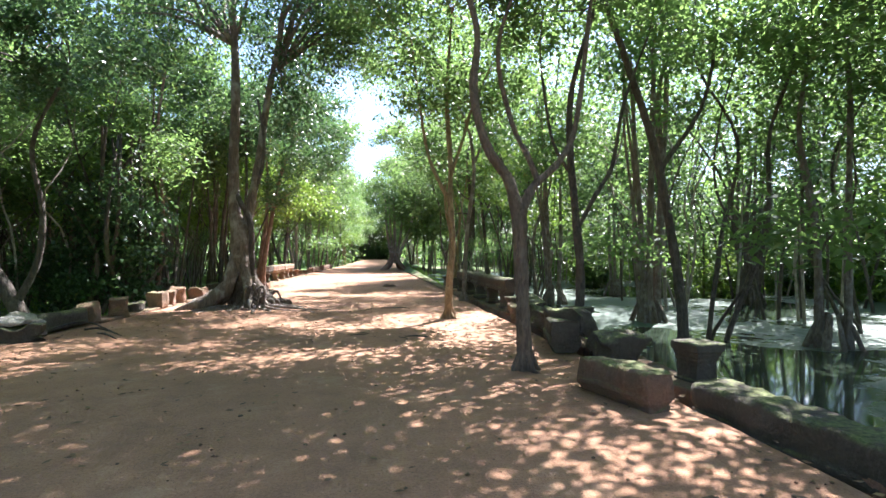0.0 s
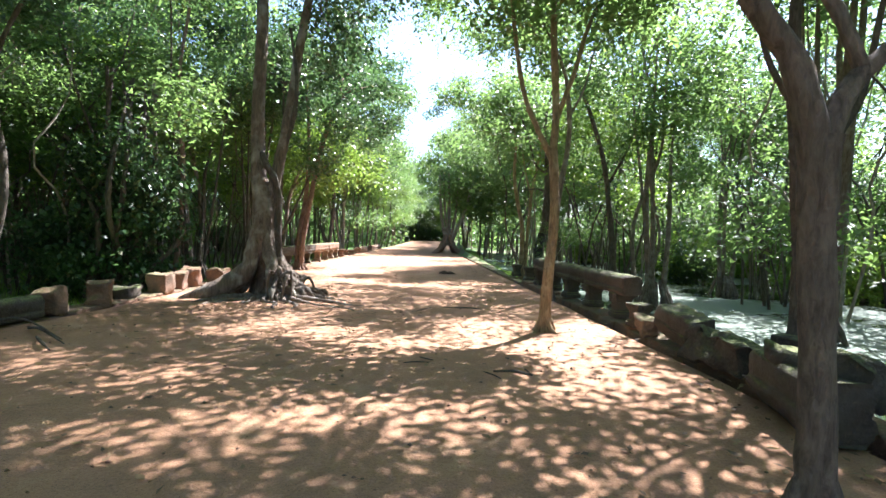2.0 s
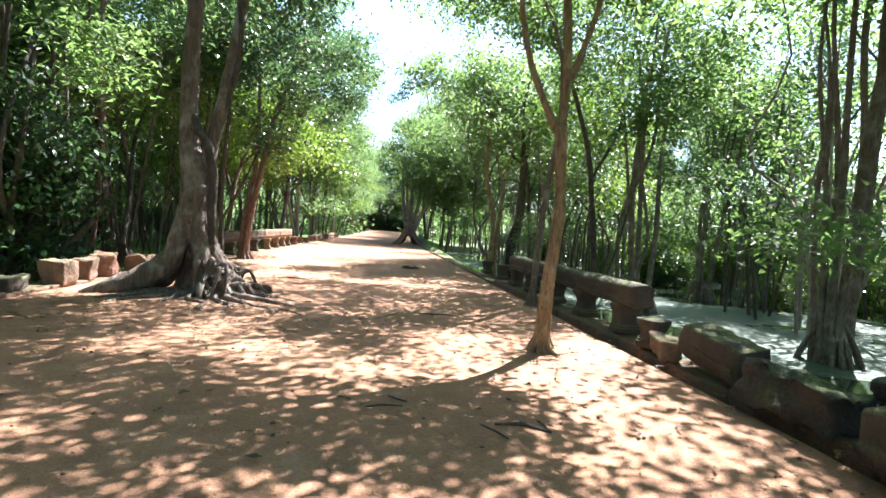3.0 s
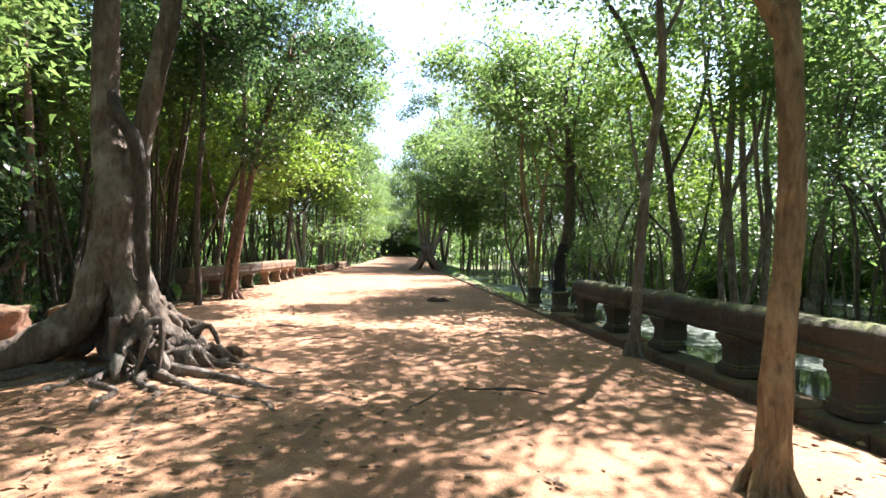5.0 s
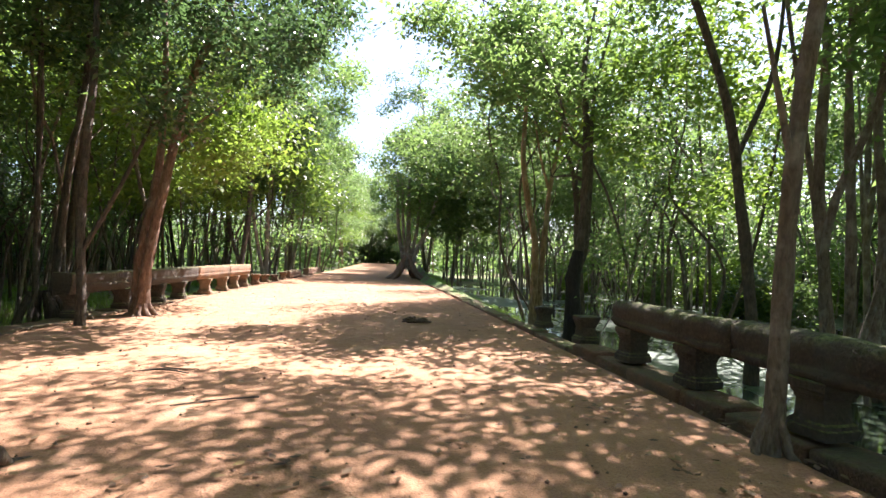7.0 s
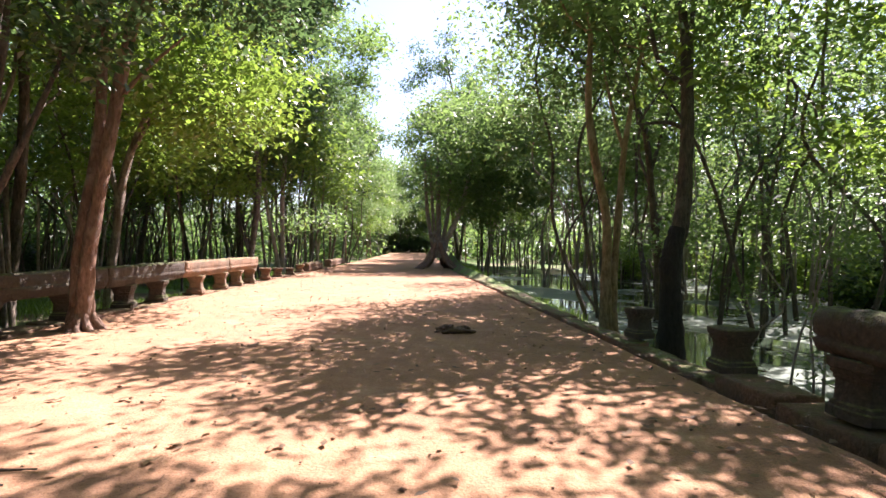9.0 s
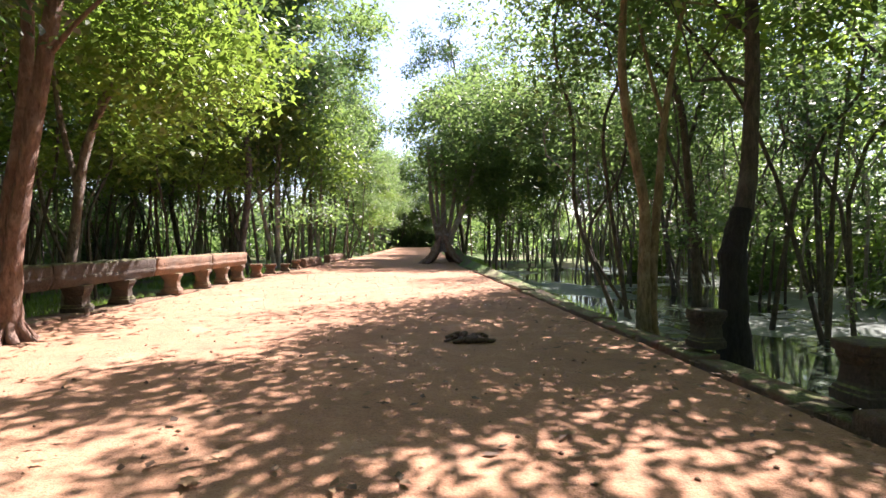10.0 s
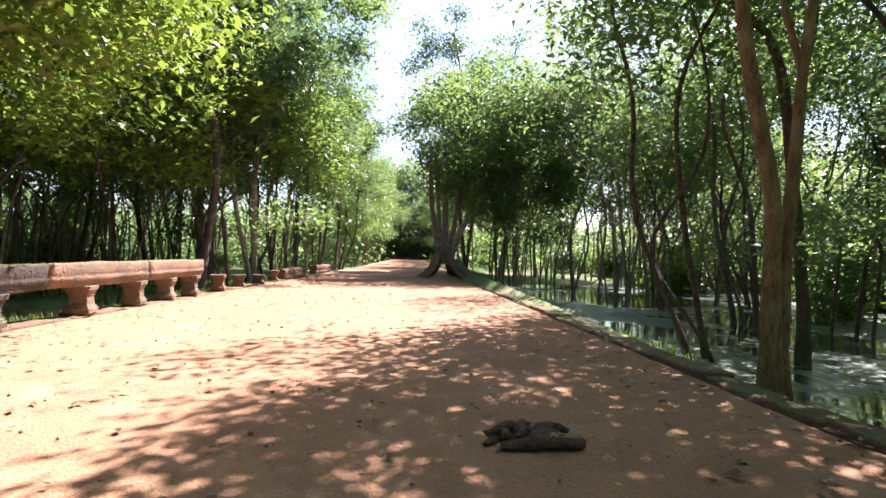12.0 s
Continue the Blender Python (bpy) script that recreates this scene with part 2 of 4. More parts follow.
def leaf_cloud(centres, spread, count, size, rng, droop=0.35, flat=0.65, fine=False):
    """count small folded leaves in clumps round the centres; vertices and quads."""
    c = np.asarray(centres, dtype=float)
    pick = rng.integers(0, len(c), count)
    s = np.asarray(spread, dtype=float) * np.ones(len(c))
    p = c[pick] + rng.standard_normal((count, 3)) * s[pick][:, None] * np.array([1, 1, flat])
    a = rng.uniform(0, 2 * np.pi, count)
    tip = np.stack([np.cos(a), np.sin(a), -droop + 0.55 * rng.standard_normal(count)], axis=1)
    tip /= np.linalg.norm(tip, axis=1)[:, None]
    nor = np.stack([0.55 * rng.standard_normal(count), 0.55 * rng.standard_normal(count), np.ones(count)], axis=1)
    wid = np.cross(nor, tip)
    wid /= np.linalg.norm(wid, axis=1)[:, None] + 1e-9
    up = np.cross(tip, wid)
    ln = size * rng.uniform(0.65, 1.35, count)[:, None]
    w = ln * rng.uniform(0.2, 0.3, count)[:, None]
    if fine:
        v = np.stack([p - w * wid * 1.1, p + w * wid * 1.1, p + ln * tip], axis=1)
        return v.reshape(-1, 3), np.arange(3 * count).reshape(-1, 3)
    v = np.stack([p, p + 0.45 * ln * tip + w * wid + 0.08 * ln * up, p + ln * tip - 0.06 * ln * up, p + 0.45 * ln * tip - w * wid + 0.08 * ln * up], axis=1)
    return v.reshape(-1, 3), np.arange(4 * count).reshape(-1, 4)


def ellipsoid_points(centre, radii, n, rng, hollow=0.45):
    d = rng.standard_normal((n, 3))
    d /= np.linalg.norm(d, axis=1)[:, None]
    r = rng.uniform(hollow ** 3, 1, n) ** (1 / 3)
    return np.asarray(centre) + d * r[:, None] * np.asarray(radii)


def branch_out(start, radius, towards, rng, sides=6):
    """A wandering limb from start to a point of the crown."""
    a, b = np.asarray(start, dtype=float), np.asarray(towards, dtype=float)
    span = np.linalg.norm(b - a)
    pts = []
    for f in (0, 0.3, 0.65, 1):
        p = a + (b - a) * f + np.array([0, 0, 0.12 * span * math.sin(math.pi * f)])
        if 0 < f < 1:
            p = p + rng.standard_normal(3) * 0.06 * span
        pts.append((*p, radius * (1 - 0.8 * f)))
    return tube(pts, sides, 8, 0.05, rng)


def tree(m, label, limbs, crowns, bark, leaf, seed, leaves, size, group="", roots=0, root_reach=0.9, clump=0.33, twigs=12, name="tree", thick=1.0, fine=False):
    """A tree at the pose m. limbs: lists of (x, y, z, radius), the first is the trunk; crowns: (x, y, z, rx, ry, rz, clumps)."""
    rng = np.random.default_rng(seed)
    base = thing(name, m, label, "tree", group)
    limbs = [[(x, y, z, r * thick) for x, y, z, r in l] for l in limbs]
    trunk = [tube(limbs[0], 14, 26, 0.035, rng, 0.05)]
    r0 = limbs[0][0][3]
    for i in range(roots):
        a = 2 * math.pi * (i + rng.uniform(-0.3, 0.3)) / max(roots, 1)
        reach = root_reach * rng.uniform(0.6, 1.25)
        dx, dy = math.cos(a), math.sin(a)
        x0, y0, z0 = limbs[0][0][:3]
        trunk.append(tube([(x0 + dx * r0 * 0.25, y0 + dy * r0 * 0.25, z0 + 0.46, r0 * 0.16), (x0 + dx * r0 * 1.1, y0 + dy * r0 * 1.1, z0 + 0.14, r0 * 0.3), (x0 + dx * reach * 0.6 - dy * 0.1, y0 + dy * reach * 0.6 + dx * 0.1, z0 + 0.03, r0 * 0.2), (x0 + dx * reach, y0 + dy * reach, z0 - 0.05, r0 * 0.08)], 7, 10, 0.08, rng))
    part("trunk", raw_mesh("trunk", *joined(trunk)), bark, base)
    for limb in limbs[1:]:
        part("limb", raw_mesh("limb", *tube(limb, 9, 4 * len(limb), 0.05, rng)), bark, base)
    centres, ends = [], [l[-1] for l in limbs]
    for x, y, z, rx, ry, rz, n in crowns:
        centres.append(ellipsoid_points((x, y, z), (rx, ry, rz), n, rng))
    centres = np.vstack(centres)
    for c in centres[rng.permutation(len(centres))[:twigs]]:
        near = min(ends, key=lambda e: (e[0] - c[0]) ** 2 + (e[1] - c[1]) ** 2 + (e[2] - c[2]) ** 2)
        part("branch", raw_mesh("branch", *branch_out(near[:3], max(near[3] * 0.7, 0.015), c, rng, 5)), bark, base)
    part("crown", raw_mesh("crown", *leaf_cloud(centres, clump, leaves, size, rng, fine=fine), smooth=False), leaf, base)
    return base


def block_mesh(sx, sy, sz, seed, bevel=0.02, wear=0.012, cuts=4):
    """A worn stone block that stands on z = 0."""
    bm = bmesh.new()
    bmesh.ops.create_cube(bm, size=1.0, matrix=Matrix.LocRotScale((0, 0, sz / 2), None, (sx, sy, sz)))
    bmesh.ops.bevel(bm, geom=bm.edges[:], offset=min(bevel, 0.3 * min(sx, sy, sz)), segments=2, affect='EDGES', profile=0.6)
    bmesh.ops.subdivide_edges(bm, edges=[e for e in bm.edges if e.calc_length() > 0.13], cuts=cuts, use_grid_fill=True)
    for v in bm.verts:
        for k, f in ((3.1, 2.4), (9.0, 1.1)):
            q = v.co * k + Vector((seed * 7.3, seed * 3.1, 0))
            v.co += Vector((noise.noise(q), noise.noise(q + Vector((31, 0, 0))), noise.noise(q + Vector((0, 57, 0))))) * wear * f
        if v.co.z < 0.02:
            v.co.z = min(v.co.z, 0.0)
    for f in bm.faces:
        f.smooth = True
    return bm


def profile_mesh(profile, length, seed, wear=0.012, step=0.07):
    """A beam along +y with the cross-section given as (x, z), worn along its length."""
    n = max(4, int(length / step))
    rng = np.random.default_rng(seed)
    verts = []
    for i in range(n + 1):
        y = length * i / n
        for x, z in profile:
            q = Vector((x * 4 + seed, y * 1.9, z * 4))
            shrink = 1 - (0.10 if i in (0, n) else 0)
            chip = 1.6 * wear * noise.noise(Vector((x * 9, y * 7.5 + seed, z * 9)))
            if z > 0.2 and abs(x) > 0.1:
                chip -= 4.0 * wear * max(0.0, noise.noise(Vector((x * 2 + seed, y * 2.6, 4))) - 0.12)
            x, z = x * (1 + 3 * chip), z + chip * (1 if z > 0.1 else 0)
            verts.append((x * shrink + wear * 2 * noise.noise(q), y + (wear * rng.uniform(-1, 1) if 0 < i < n else 0.02 * rng.uniform(-1, 1)), z + wear * 2 * noise.noise(q + Vector((9, 9, 9)))))
    k = len(profile)
    bm = bmesh.new()
    vs = [bm.verts.new(v) for v in verts]
    for i in range(n):
        for j in range(k):
            bm.faces.new((vs[i * k + j], vs[i * k + (j + 1) % k], vs[(i + 1) * k + (j + 1) % k], vs[(i + 1) * k + j]))
    bm.faces.new(vs[:k][::-1])
    bm.faces.new(vs[-k:])
    bmesh.ops.recalc_face_normals(bm, faces=bm.faces[:])
    for f in bm.faces:
        f.smooth = len(f.verts) == 4
    return bm


def turned_mesh(profile, seed, wear=0.012, square=0.97):
    """A squat carved baluster: rounded-square rings of (half width, z)."""
    bm = bmesh.new()
    rings, sides = [], 16
    for r, z in profile:
        ring = []
        for i in range(sides):
            a = 2 * math.pi * i / sides
            c, s = math.cos(a), math.sin(a)
            e = (abs(c) ** 9 + abs(s) ** 9) ** (-1 / 9)
            rr = r * (square * e + 1 - square)
            q = Vector((c * r * 5 + seed, s * r * 5, z * 5))
            ring.append(bm.verts.new((rr * c + wear * 2 * noise.noise(q), rr * s + wear * 2 * noise.noise(q + Vector((7, 0, 0))), z)))
        rings.append(ring)
    for a, b in zip(rings, rings[1:]):
        for i in range(sides):
            bm.faces.new((a[i], a[(i + 1) % sides], b[(i + 1) % sides], b[i]))
    bm.faces.new(rings[0][::-1])
    bm.faces.new(rings[-1])
    for f in bm.faces:
        f.smooth = False
    return bm


# ---- ground, road, water ----
def left_edge(y):
    return -6.1 + 0.105 * (y - 11) if y < 60 else -0.95 + 0.08 * (y - 60)


def right_edge(y):
    return 3.3 + 0.022 * (y - 3) if y < 40 else 4.11 + 0.07 * (y - 40)


def axis_steps(fine_from, fine_to, step, far, grow=1.35):
    mid = list(np.arange(fine_from, fine_to + 1e-6, step))
    d, up, p = step, [], fine_to
    while p < far:
        d *= grow
        p += d
        up.append(p)
    d, down, p = step, [], fine_from
    while p > -far:
        d *= grow
        p -= d
        down.append(p)
    return np.array(down[::-1] + mid + up)


def grid_mesh(name, xs, ys, height):
    vs = [(x, y, height(x, y)) for y in ys for x in xs]
    nx = len(xs)
    i, j = np.meshgrid(np.arange(len(ys) - 1), np.arange(nx - 1), indexing="ij")
    a = (i * nx + j).ravel()
    return raw_mesh(name, vs, np.stack([a, a + 1, a + nx + 1, a + nx], axis=1))


def step_between(a, b, v):
    f = min(1.0, max(0.0, (v - a) / (b - a)))
    return f * f * (3 - 2 * f)


WATER_Z = -0.5


def ground_height(x, y):
    l, r = left_edge(y), right_edge(y)
    bumps = 0.10 * noise.noise(Vector((x * 0.33, y * 0.33, 0))) + 0.05 * noise.noise(Vector((x * 1.1, y * 1.1, 5)))
    if l - 0.1 <= x <= r + 0.25:
        return -0.12
    if x < l:
        return -0.12 - 0.30 * step_between(0.1, 1.6, l - x) + bumps * step_between(0.1, 1.5, l - x) + 0.6 * step_between(25, 70, l - x)
    d = x - r
    bank = 0.45 * step_between(22.5, 27, y) * (1 - step_between(1.0, 3.2, d)) + 0.55 * step_between(40, 52, y)
    return -0.12 - 0.75 * step_between(0.25, 1.0, d) + bank + bumps * step_between(0.3, 1.5, d) + 0.95 * step_between(24, 40, d)


ground = part("ground", grid_mesh("ground", axis_steps(-22, 28, 0.5, 900), axis_steps(-12, 60, 0.5, 1200), ground_height), SOIL)
tagged(ground, "grass, soil and leaf litter beside the causeway", "ground", kind="structure")


def road_mesh():
    ys = np.concatenate([np.arange(-14, 44, 0.2), np.arange(44, 140, 2.0)])
    cols = np.linspace(0, 1, 44)
    vs = []
    for y in ys:
        l, r = left_edge(y) - 0.05, right_edge(y) + 0.05
        for c in cols:
            x = l + (r - l) * c
            wobble = 0.12 * noise.noise(Vector((y * 0.7, c * 3, 2))) if c in (0, 1) else 0
            z = 0.02 * noise.noise(Vector((x * 0.6, y * 0.6, 0))) + 0.012 * noise.noise(Vector((x * 2.3, y * 2.3, 3))) + 0.006 * noise.noise(Vector((x * 6, y * 6, 8)))
            z -= 0.16 * (step_between(0.03, 0, c) + step_between(0.985, 1, c))
            vs.append((x + wobble, y, z))
    n = len(cols)
    i, j = np.meshgrid(np.arange(len(ys) - 1), np.arange(n - 1), indexing="ij")
    a = (i * n + j).ravel()
    return raw_mesh("road", vs, np.stack([a, a + 1, a + n + 1, a + n], axis=1))


tagged(part("road", road_mesh(), DIRT), "trodden red-brown dirt causeway scattered with dry leaves", "road", kind="structure")
pond = part("water", grid_mesh("water", np.linspace(3.4, 62, 12), np.linspace(-40, 75, 12), lambda x, y: WATER_Z), WATER)
tagged(pond, "still pond half covered with pale green duckweed", "water", kind="structure")

# ---- balustrades ----
RAIL = [(-0.15, 0.0), (-0.18, 0.04), (-0.18, 0.09), (-0.15, 0.11), (-0.165, 0.15), (-0.18, 0.25), (-0.155, 0.32), (-0.08, 0.35), (0.08, 0.35), (0.155, 0.32), (0.18, 0.25), (0.165, 0.15), (0.15, 0.11), (0.18, 0.09), (0.18, 0.04), (0.15, 0.0)]
RAIL_SQUARE = [(-0.13, 0.0), (-0.15, 0.035), (-0.15, 0.06), (-0.17, 0.075), (-0.17, 0.10), (-0.19, 0.12), (-0.19, 0.17), (-0.175, 0.185), (-0.19, 0.21), (-0.19, 0.35), (-0.165, 0.38), (0.165, 0.38), (0.19, 0.35), (0.19, 0.21), (0.175, 0.185), (0.19, 0.17), (0.19, 0.12), (0.17, 0.10), (0.17, 0.075), (0.15, 0.06), (0.15, 0.035), (0.13, 0.0)]
BALUSTER = [(0.165, 0.0), (0.19, 0.012), (0.19, 0.085), (0.175, 0.095), (0.17, 0.12), (0.15, 0.135), (0.145, 0.16), (0.14, 0.28), (0.155, 0.295), (0.155, 0.32), (0.172, 0.335), (0.175, 0.365), (0.192, 0.38), (0.195, 0.44), (0.185, 0.45)]


def baluster(x, y, z, turn, seed, material, label, group, tall=1.0, wide=1.0):
    prof = [(r * wide, h * tall) for r, h in BALUSTER]
    ob = part("baluster", turned_mesh(prof, seed), material)
    ob.matrix_basis = pose(x, y, z, 0, 0, turn)
    return tagged(ob, label, "baluster", group)


def rail_beam(x0, y0, x1, y1, z, seed, material, label, group, tilt=0.0, fat=1.0, wear=0.012, shape=RAIL):
    length = math.hypot(x1 - x0, y1 - y0)
    ob = part("stone_rail", profile_mesh([(a * fat, b * fat) for a, b in shape], length, seed, wear), material)
    ob.matrix_basis = pose(x0, y0, z, tilt, 0, -math.degrees(math.atan2(x1 - x0, y1 - y0)))
    return tagged(ob, label, "rail", group)


def stone_block(x, y, z, sx, sy, sz, turn, seed, material, label, lean=0.0, roll=0.0, wear=0.018, group=""):
    ob = part("stone_block", block_mesh(sx, sy, sz, seed, 0.035, wear * 2.0), material)
    ob.matrix_basis = pose(x, y, z, lean, roll, turn)
    return tagged(ob, label, "stone block", group)


def right_balustrade():
    group = "balustrade beside the pond"
    top = 0.07
    for i, y in enumerate((12.6, 14.05, 15.55, 17.1, 18.45)):
        baluster(right_edge(y) + 0.33, y, top, 1.5 * i, 3 + i, STONE_DARK, "squat carved sandstone baluster under the mossy rail", group)
    cuts = [12.1, 14.2, 16.4, 18.75]
    for i, (a, b) in enumerate(zip(cuts, cuts[1:])):
        rail_beam(right_edge(a) + 0.33, a + 0.012, right_edge(b) + 0.33, b, top + 0.44, 20 + i, STONE_DARK, "dark sandstone rail with moss along its rounded top", group)
    for i, (y, w) in enumerate(((19.95, 0.95), (21.9, 0.82))):
        baluster(right_edge(y) + 0.33, y, top - 0.02, 8 * i, 40 + i, STONE_DARK, "lone weathered baluster that has lost its rail", group, (1.0, 0.92)[i], w)
    # fallen and broken stones towards the start
    baluster(3.72, 11.62, top, 12, 61, STONE_DARK, "broken baluster with a pale worn top", group, 0.85, 0.9)
    stone_block(3.66, 11.15, top - 0.01, 0.34, 0.42, 0.24, -14, 63, STONE, "pale broken block on the kerb", 4)
    rail_beam(3.62, 9.75, 3.78, 10.85, top + 0.02, 64, STONE_DARK, "fallen length of moulded rail lying on the kerb", group, 2.5, 1.12, 0.02, RAIL_SQUARE)
    stone_block(3.50, 9.05, top, 0.46, 0.95, 0.36, 6, 65, STONE_DARK, "rough mossy block lying on the kerb", 0, 4, 0.03)
    baluster(3.98, 8.55, top - 0.06, 20, 66, STONE_DARK, "dark tilted baluster with a flat cap", group, 1.15, 1.05)
    rail_beam(3.02, 6.95, 3.42, 8.25, top - 0.04, 67, STONE_DARK, "long low fallen rail with a pale top", group, 0, 1.25, 0.02, RAIL_SQUARE)
    rail_beam(2.76, 4.15, 2.56, 5.2, 0.0, 68, STONE_MOSSY, "reddish fallen rail length covered with bright moss", group, 0, 0.98, 0.02, RAIL_SQUARE)
    stone_block(3.45, 6.35, 0.0, 0.5, 0.75, 0.40, -10, 69, STONE_DARK, "dark leaning block at the water's edge", 3, 5, 0.03)
    stone_block(3.30, 7.35, 0.25, 0.42, 0.7, 0.34, 15, 70, STONE_DARK, "dark block stacked on a fallen rail", -3, 4, 0.03)
    baluster(3.78, 5.0, -0.06, 8, 71, STONE_DARK, "mossy baluster with a broad flat cap", group, 1.25, 1.1)
    rail_beam(3.58, 1.2, 3.45, 4.35, -0.24, 72, STONE_DARK, "low dark wall stone with moss on its top", group, 0, 1.25, 0.02, RAIL_SQUARE)
    rail_beam(3.64, -3.0, 3.59, 1.15, -0.24, 73, STONE_DARK, "low dark wall stone with moss on its top", group, 0, 1.2, 0.02, RAIL_SQUARE)


right_balustrade()


def left_balustrade():
    group = "balustrade along the far side"
    top = 0.04

    def lx(y):
        return left_edge(y) + 0.12

    # balusters before y = 27 take the dark stone: tree shade put into their colour
    for i, y in enumerate((22.6, 24.2, 25.75, 26.95, 28.75, 30.2, 31.35, 32.45)):
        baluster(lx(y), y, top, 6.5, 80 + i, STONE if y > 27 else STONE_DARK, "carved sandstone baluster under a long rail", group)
    cuts = [22.2, 25.0, 27.8, 30.4, 32.75]
    # the first two lengths are coloured darker for shade, the others as sunlit stone
    for i, (a, b) in enumerate(zip(cuts, cuts[1:])):
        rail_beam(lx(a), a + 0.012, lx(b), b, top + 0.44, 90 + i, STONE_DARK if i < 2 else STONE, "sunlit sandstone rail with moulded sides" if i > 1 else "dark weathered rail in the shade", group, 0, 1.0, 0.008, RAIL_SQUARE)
    for i, (y, tall) in enumerate(((34.0, 0.9), (35.4, 0.75), (37.1, 0.6), (38.6, 0.8))):
        baluster(lx(y), y, top, 6.5, 100 + i, STONE_RED, "low broken baluster without a rail", group, tall)
    rail_beam(lx(39.5), 39.5, lx(42.5), 42.5, top, 105, STONE_RED, "fallen rail lying along the causeway's edge", group, 0, 1.1)
    rail_beam(lx(44.5), 44.5, lx(49), 49, top, 106, STONE_RED, "fallen rail lying along the causeway's edge", group, 0, 1.1)
    stones = [(12.4, 0.34, 0.42, 0.42, STONE_RED), (13.5, 0.38, 0.38, 0.46, STONE_RED), (14.4, 0.5, 0.6, 0.24, STONE_DARK), (15.45, 0.4, 0.45, 0.42, STONE), (16.3, 0.4, 0.5, 0.40, STONE_RED), (17.05, 0.42, 0.4, 0.5, STONE_RED), (18.3, 0.45, 0.8, 0.36, STONE_RED), (20.2, 0.4, 0.5, 0.42, STONE_DARK)]
    for i, (y, sx, sy, sz, mat) in enumerate(stones):
        stone_block(lx(y) - 0.05 + 0.1 * math.sin(i * 2.4), y, top - 0.02, sx, sy, sz, 6 + 9 * math.sin(i * 1.7), 110 + i, mat, "worn reddish post stone at the causeway's edge" if mat is STONE_RED else "worn low stone at the causeway's edge")
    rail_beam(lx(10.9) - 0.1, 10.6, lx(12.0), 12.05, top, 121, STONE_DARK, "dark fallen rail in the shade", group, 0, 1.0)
    # heap of pale slabs by the leaning tree
    stone_block(-6.05, 10.2, 0.0, 0.75, 0.85, 0.33, 25, 122, STONE_DARK, "dark block at the bottom of a stone heap", 3, 0, 0.03)
    stone_block(-6.0, 10.15, 0.31, 0.62, 0.62, 0.1, 40, 123, STONE_PALE, "pale grey slab lying on a dark block", 7, 6, 0.02)
    stone_block(-6.6, 9.5, 0.0, 0.8, 0.9, 0.36, 10, 125, STONE_DARK, "dark mossy block at the causeway's edge", 3, 0, 0.03)
    stone_block(-6.5, 9.4, 0.34, 0.6, 0.9, 0.16, -10, 126, STONE_PALE, "pale grey slab lying on a dark block", 5, 4, 0.03)


left_balustrade()

# ---- the trees along the causeway ----
NEAR_BARK = bark_material("brown_furrowed_bark", (0.06, 0.042, 0.03), (0.22, 0.16, 0.115), 7, (0.30, 0.26, 0.2), 0.2)


def forked_tree():
    limbs = [[(0, 0, -0.1, 0.15), (0.0, 0, 0.15, 0.118), (-0.03, 0, 0.9, 0.10), (-0.05, 0.02, 1.6, 0.105), (-0.06, 0.02, 2.1, 0.125)],
             [(-0.06, 0.02, 2.0, 0.105), (-0.2, 0.05, 2.5, 0.085), (-0.48, 0.1, 2.95, 0.075), (-0.62, 0.2, 3.7, 0.066), (-0.55, 0.3, 4.6, 0.055), (-0.9, 0.6, 5.8, 0.04), (-1.7, 1.6, 7.6, 0.025)],
             [(-0.05, 0.02, 2.05, 0.085), (0.16, 0.05, 2.42, 0.062), (0.5, 0.1, 2.72, 0.052), (0.8, 0.2, 3.2, 0.045), (1.0, 0.3, 4.2, 0.038), (1.3, 0.6, 5.6, 0.025)],
             [(0.2, 0.05, 2.5, 0.05), (0.1, 0.1, 2.8, 0.042), (-0.1, 0.2, 3.3, 0.038), (-0.3, 0.1, 4.3, 0.03), (0.1, -0.3, 5.5, 0.02)]]
    # the last two pieces are added overhead, out of view, to shade the dirt
    crowns = [(-0.9, 0.6, 7.2, 3.0, 3.0, 1.5, 46), (1.5, 0.9, 6.9, 2.2, 2.4, 1.3, 20), (-2.2, 1.9, 8.4, 3.0, 3.0, 1.0, 60), (-1.2, 4.2, 9.2, 2.6, 2.6, 0.9, 34)]
    return tree(pose(2.1, 6.12, 0), "slender forked tree with dark furrowed bark on the path", limbs, crowns, NEAR_BARK, LEAF, 11, 36000, 0.135, thick=0.88, roots=4, root_reach=0.4)


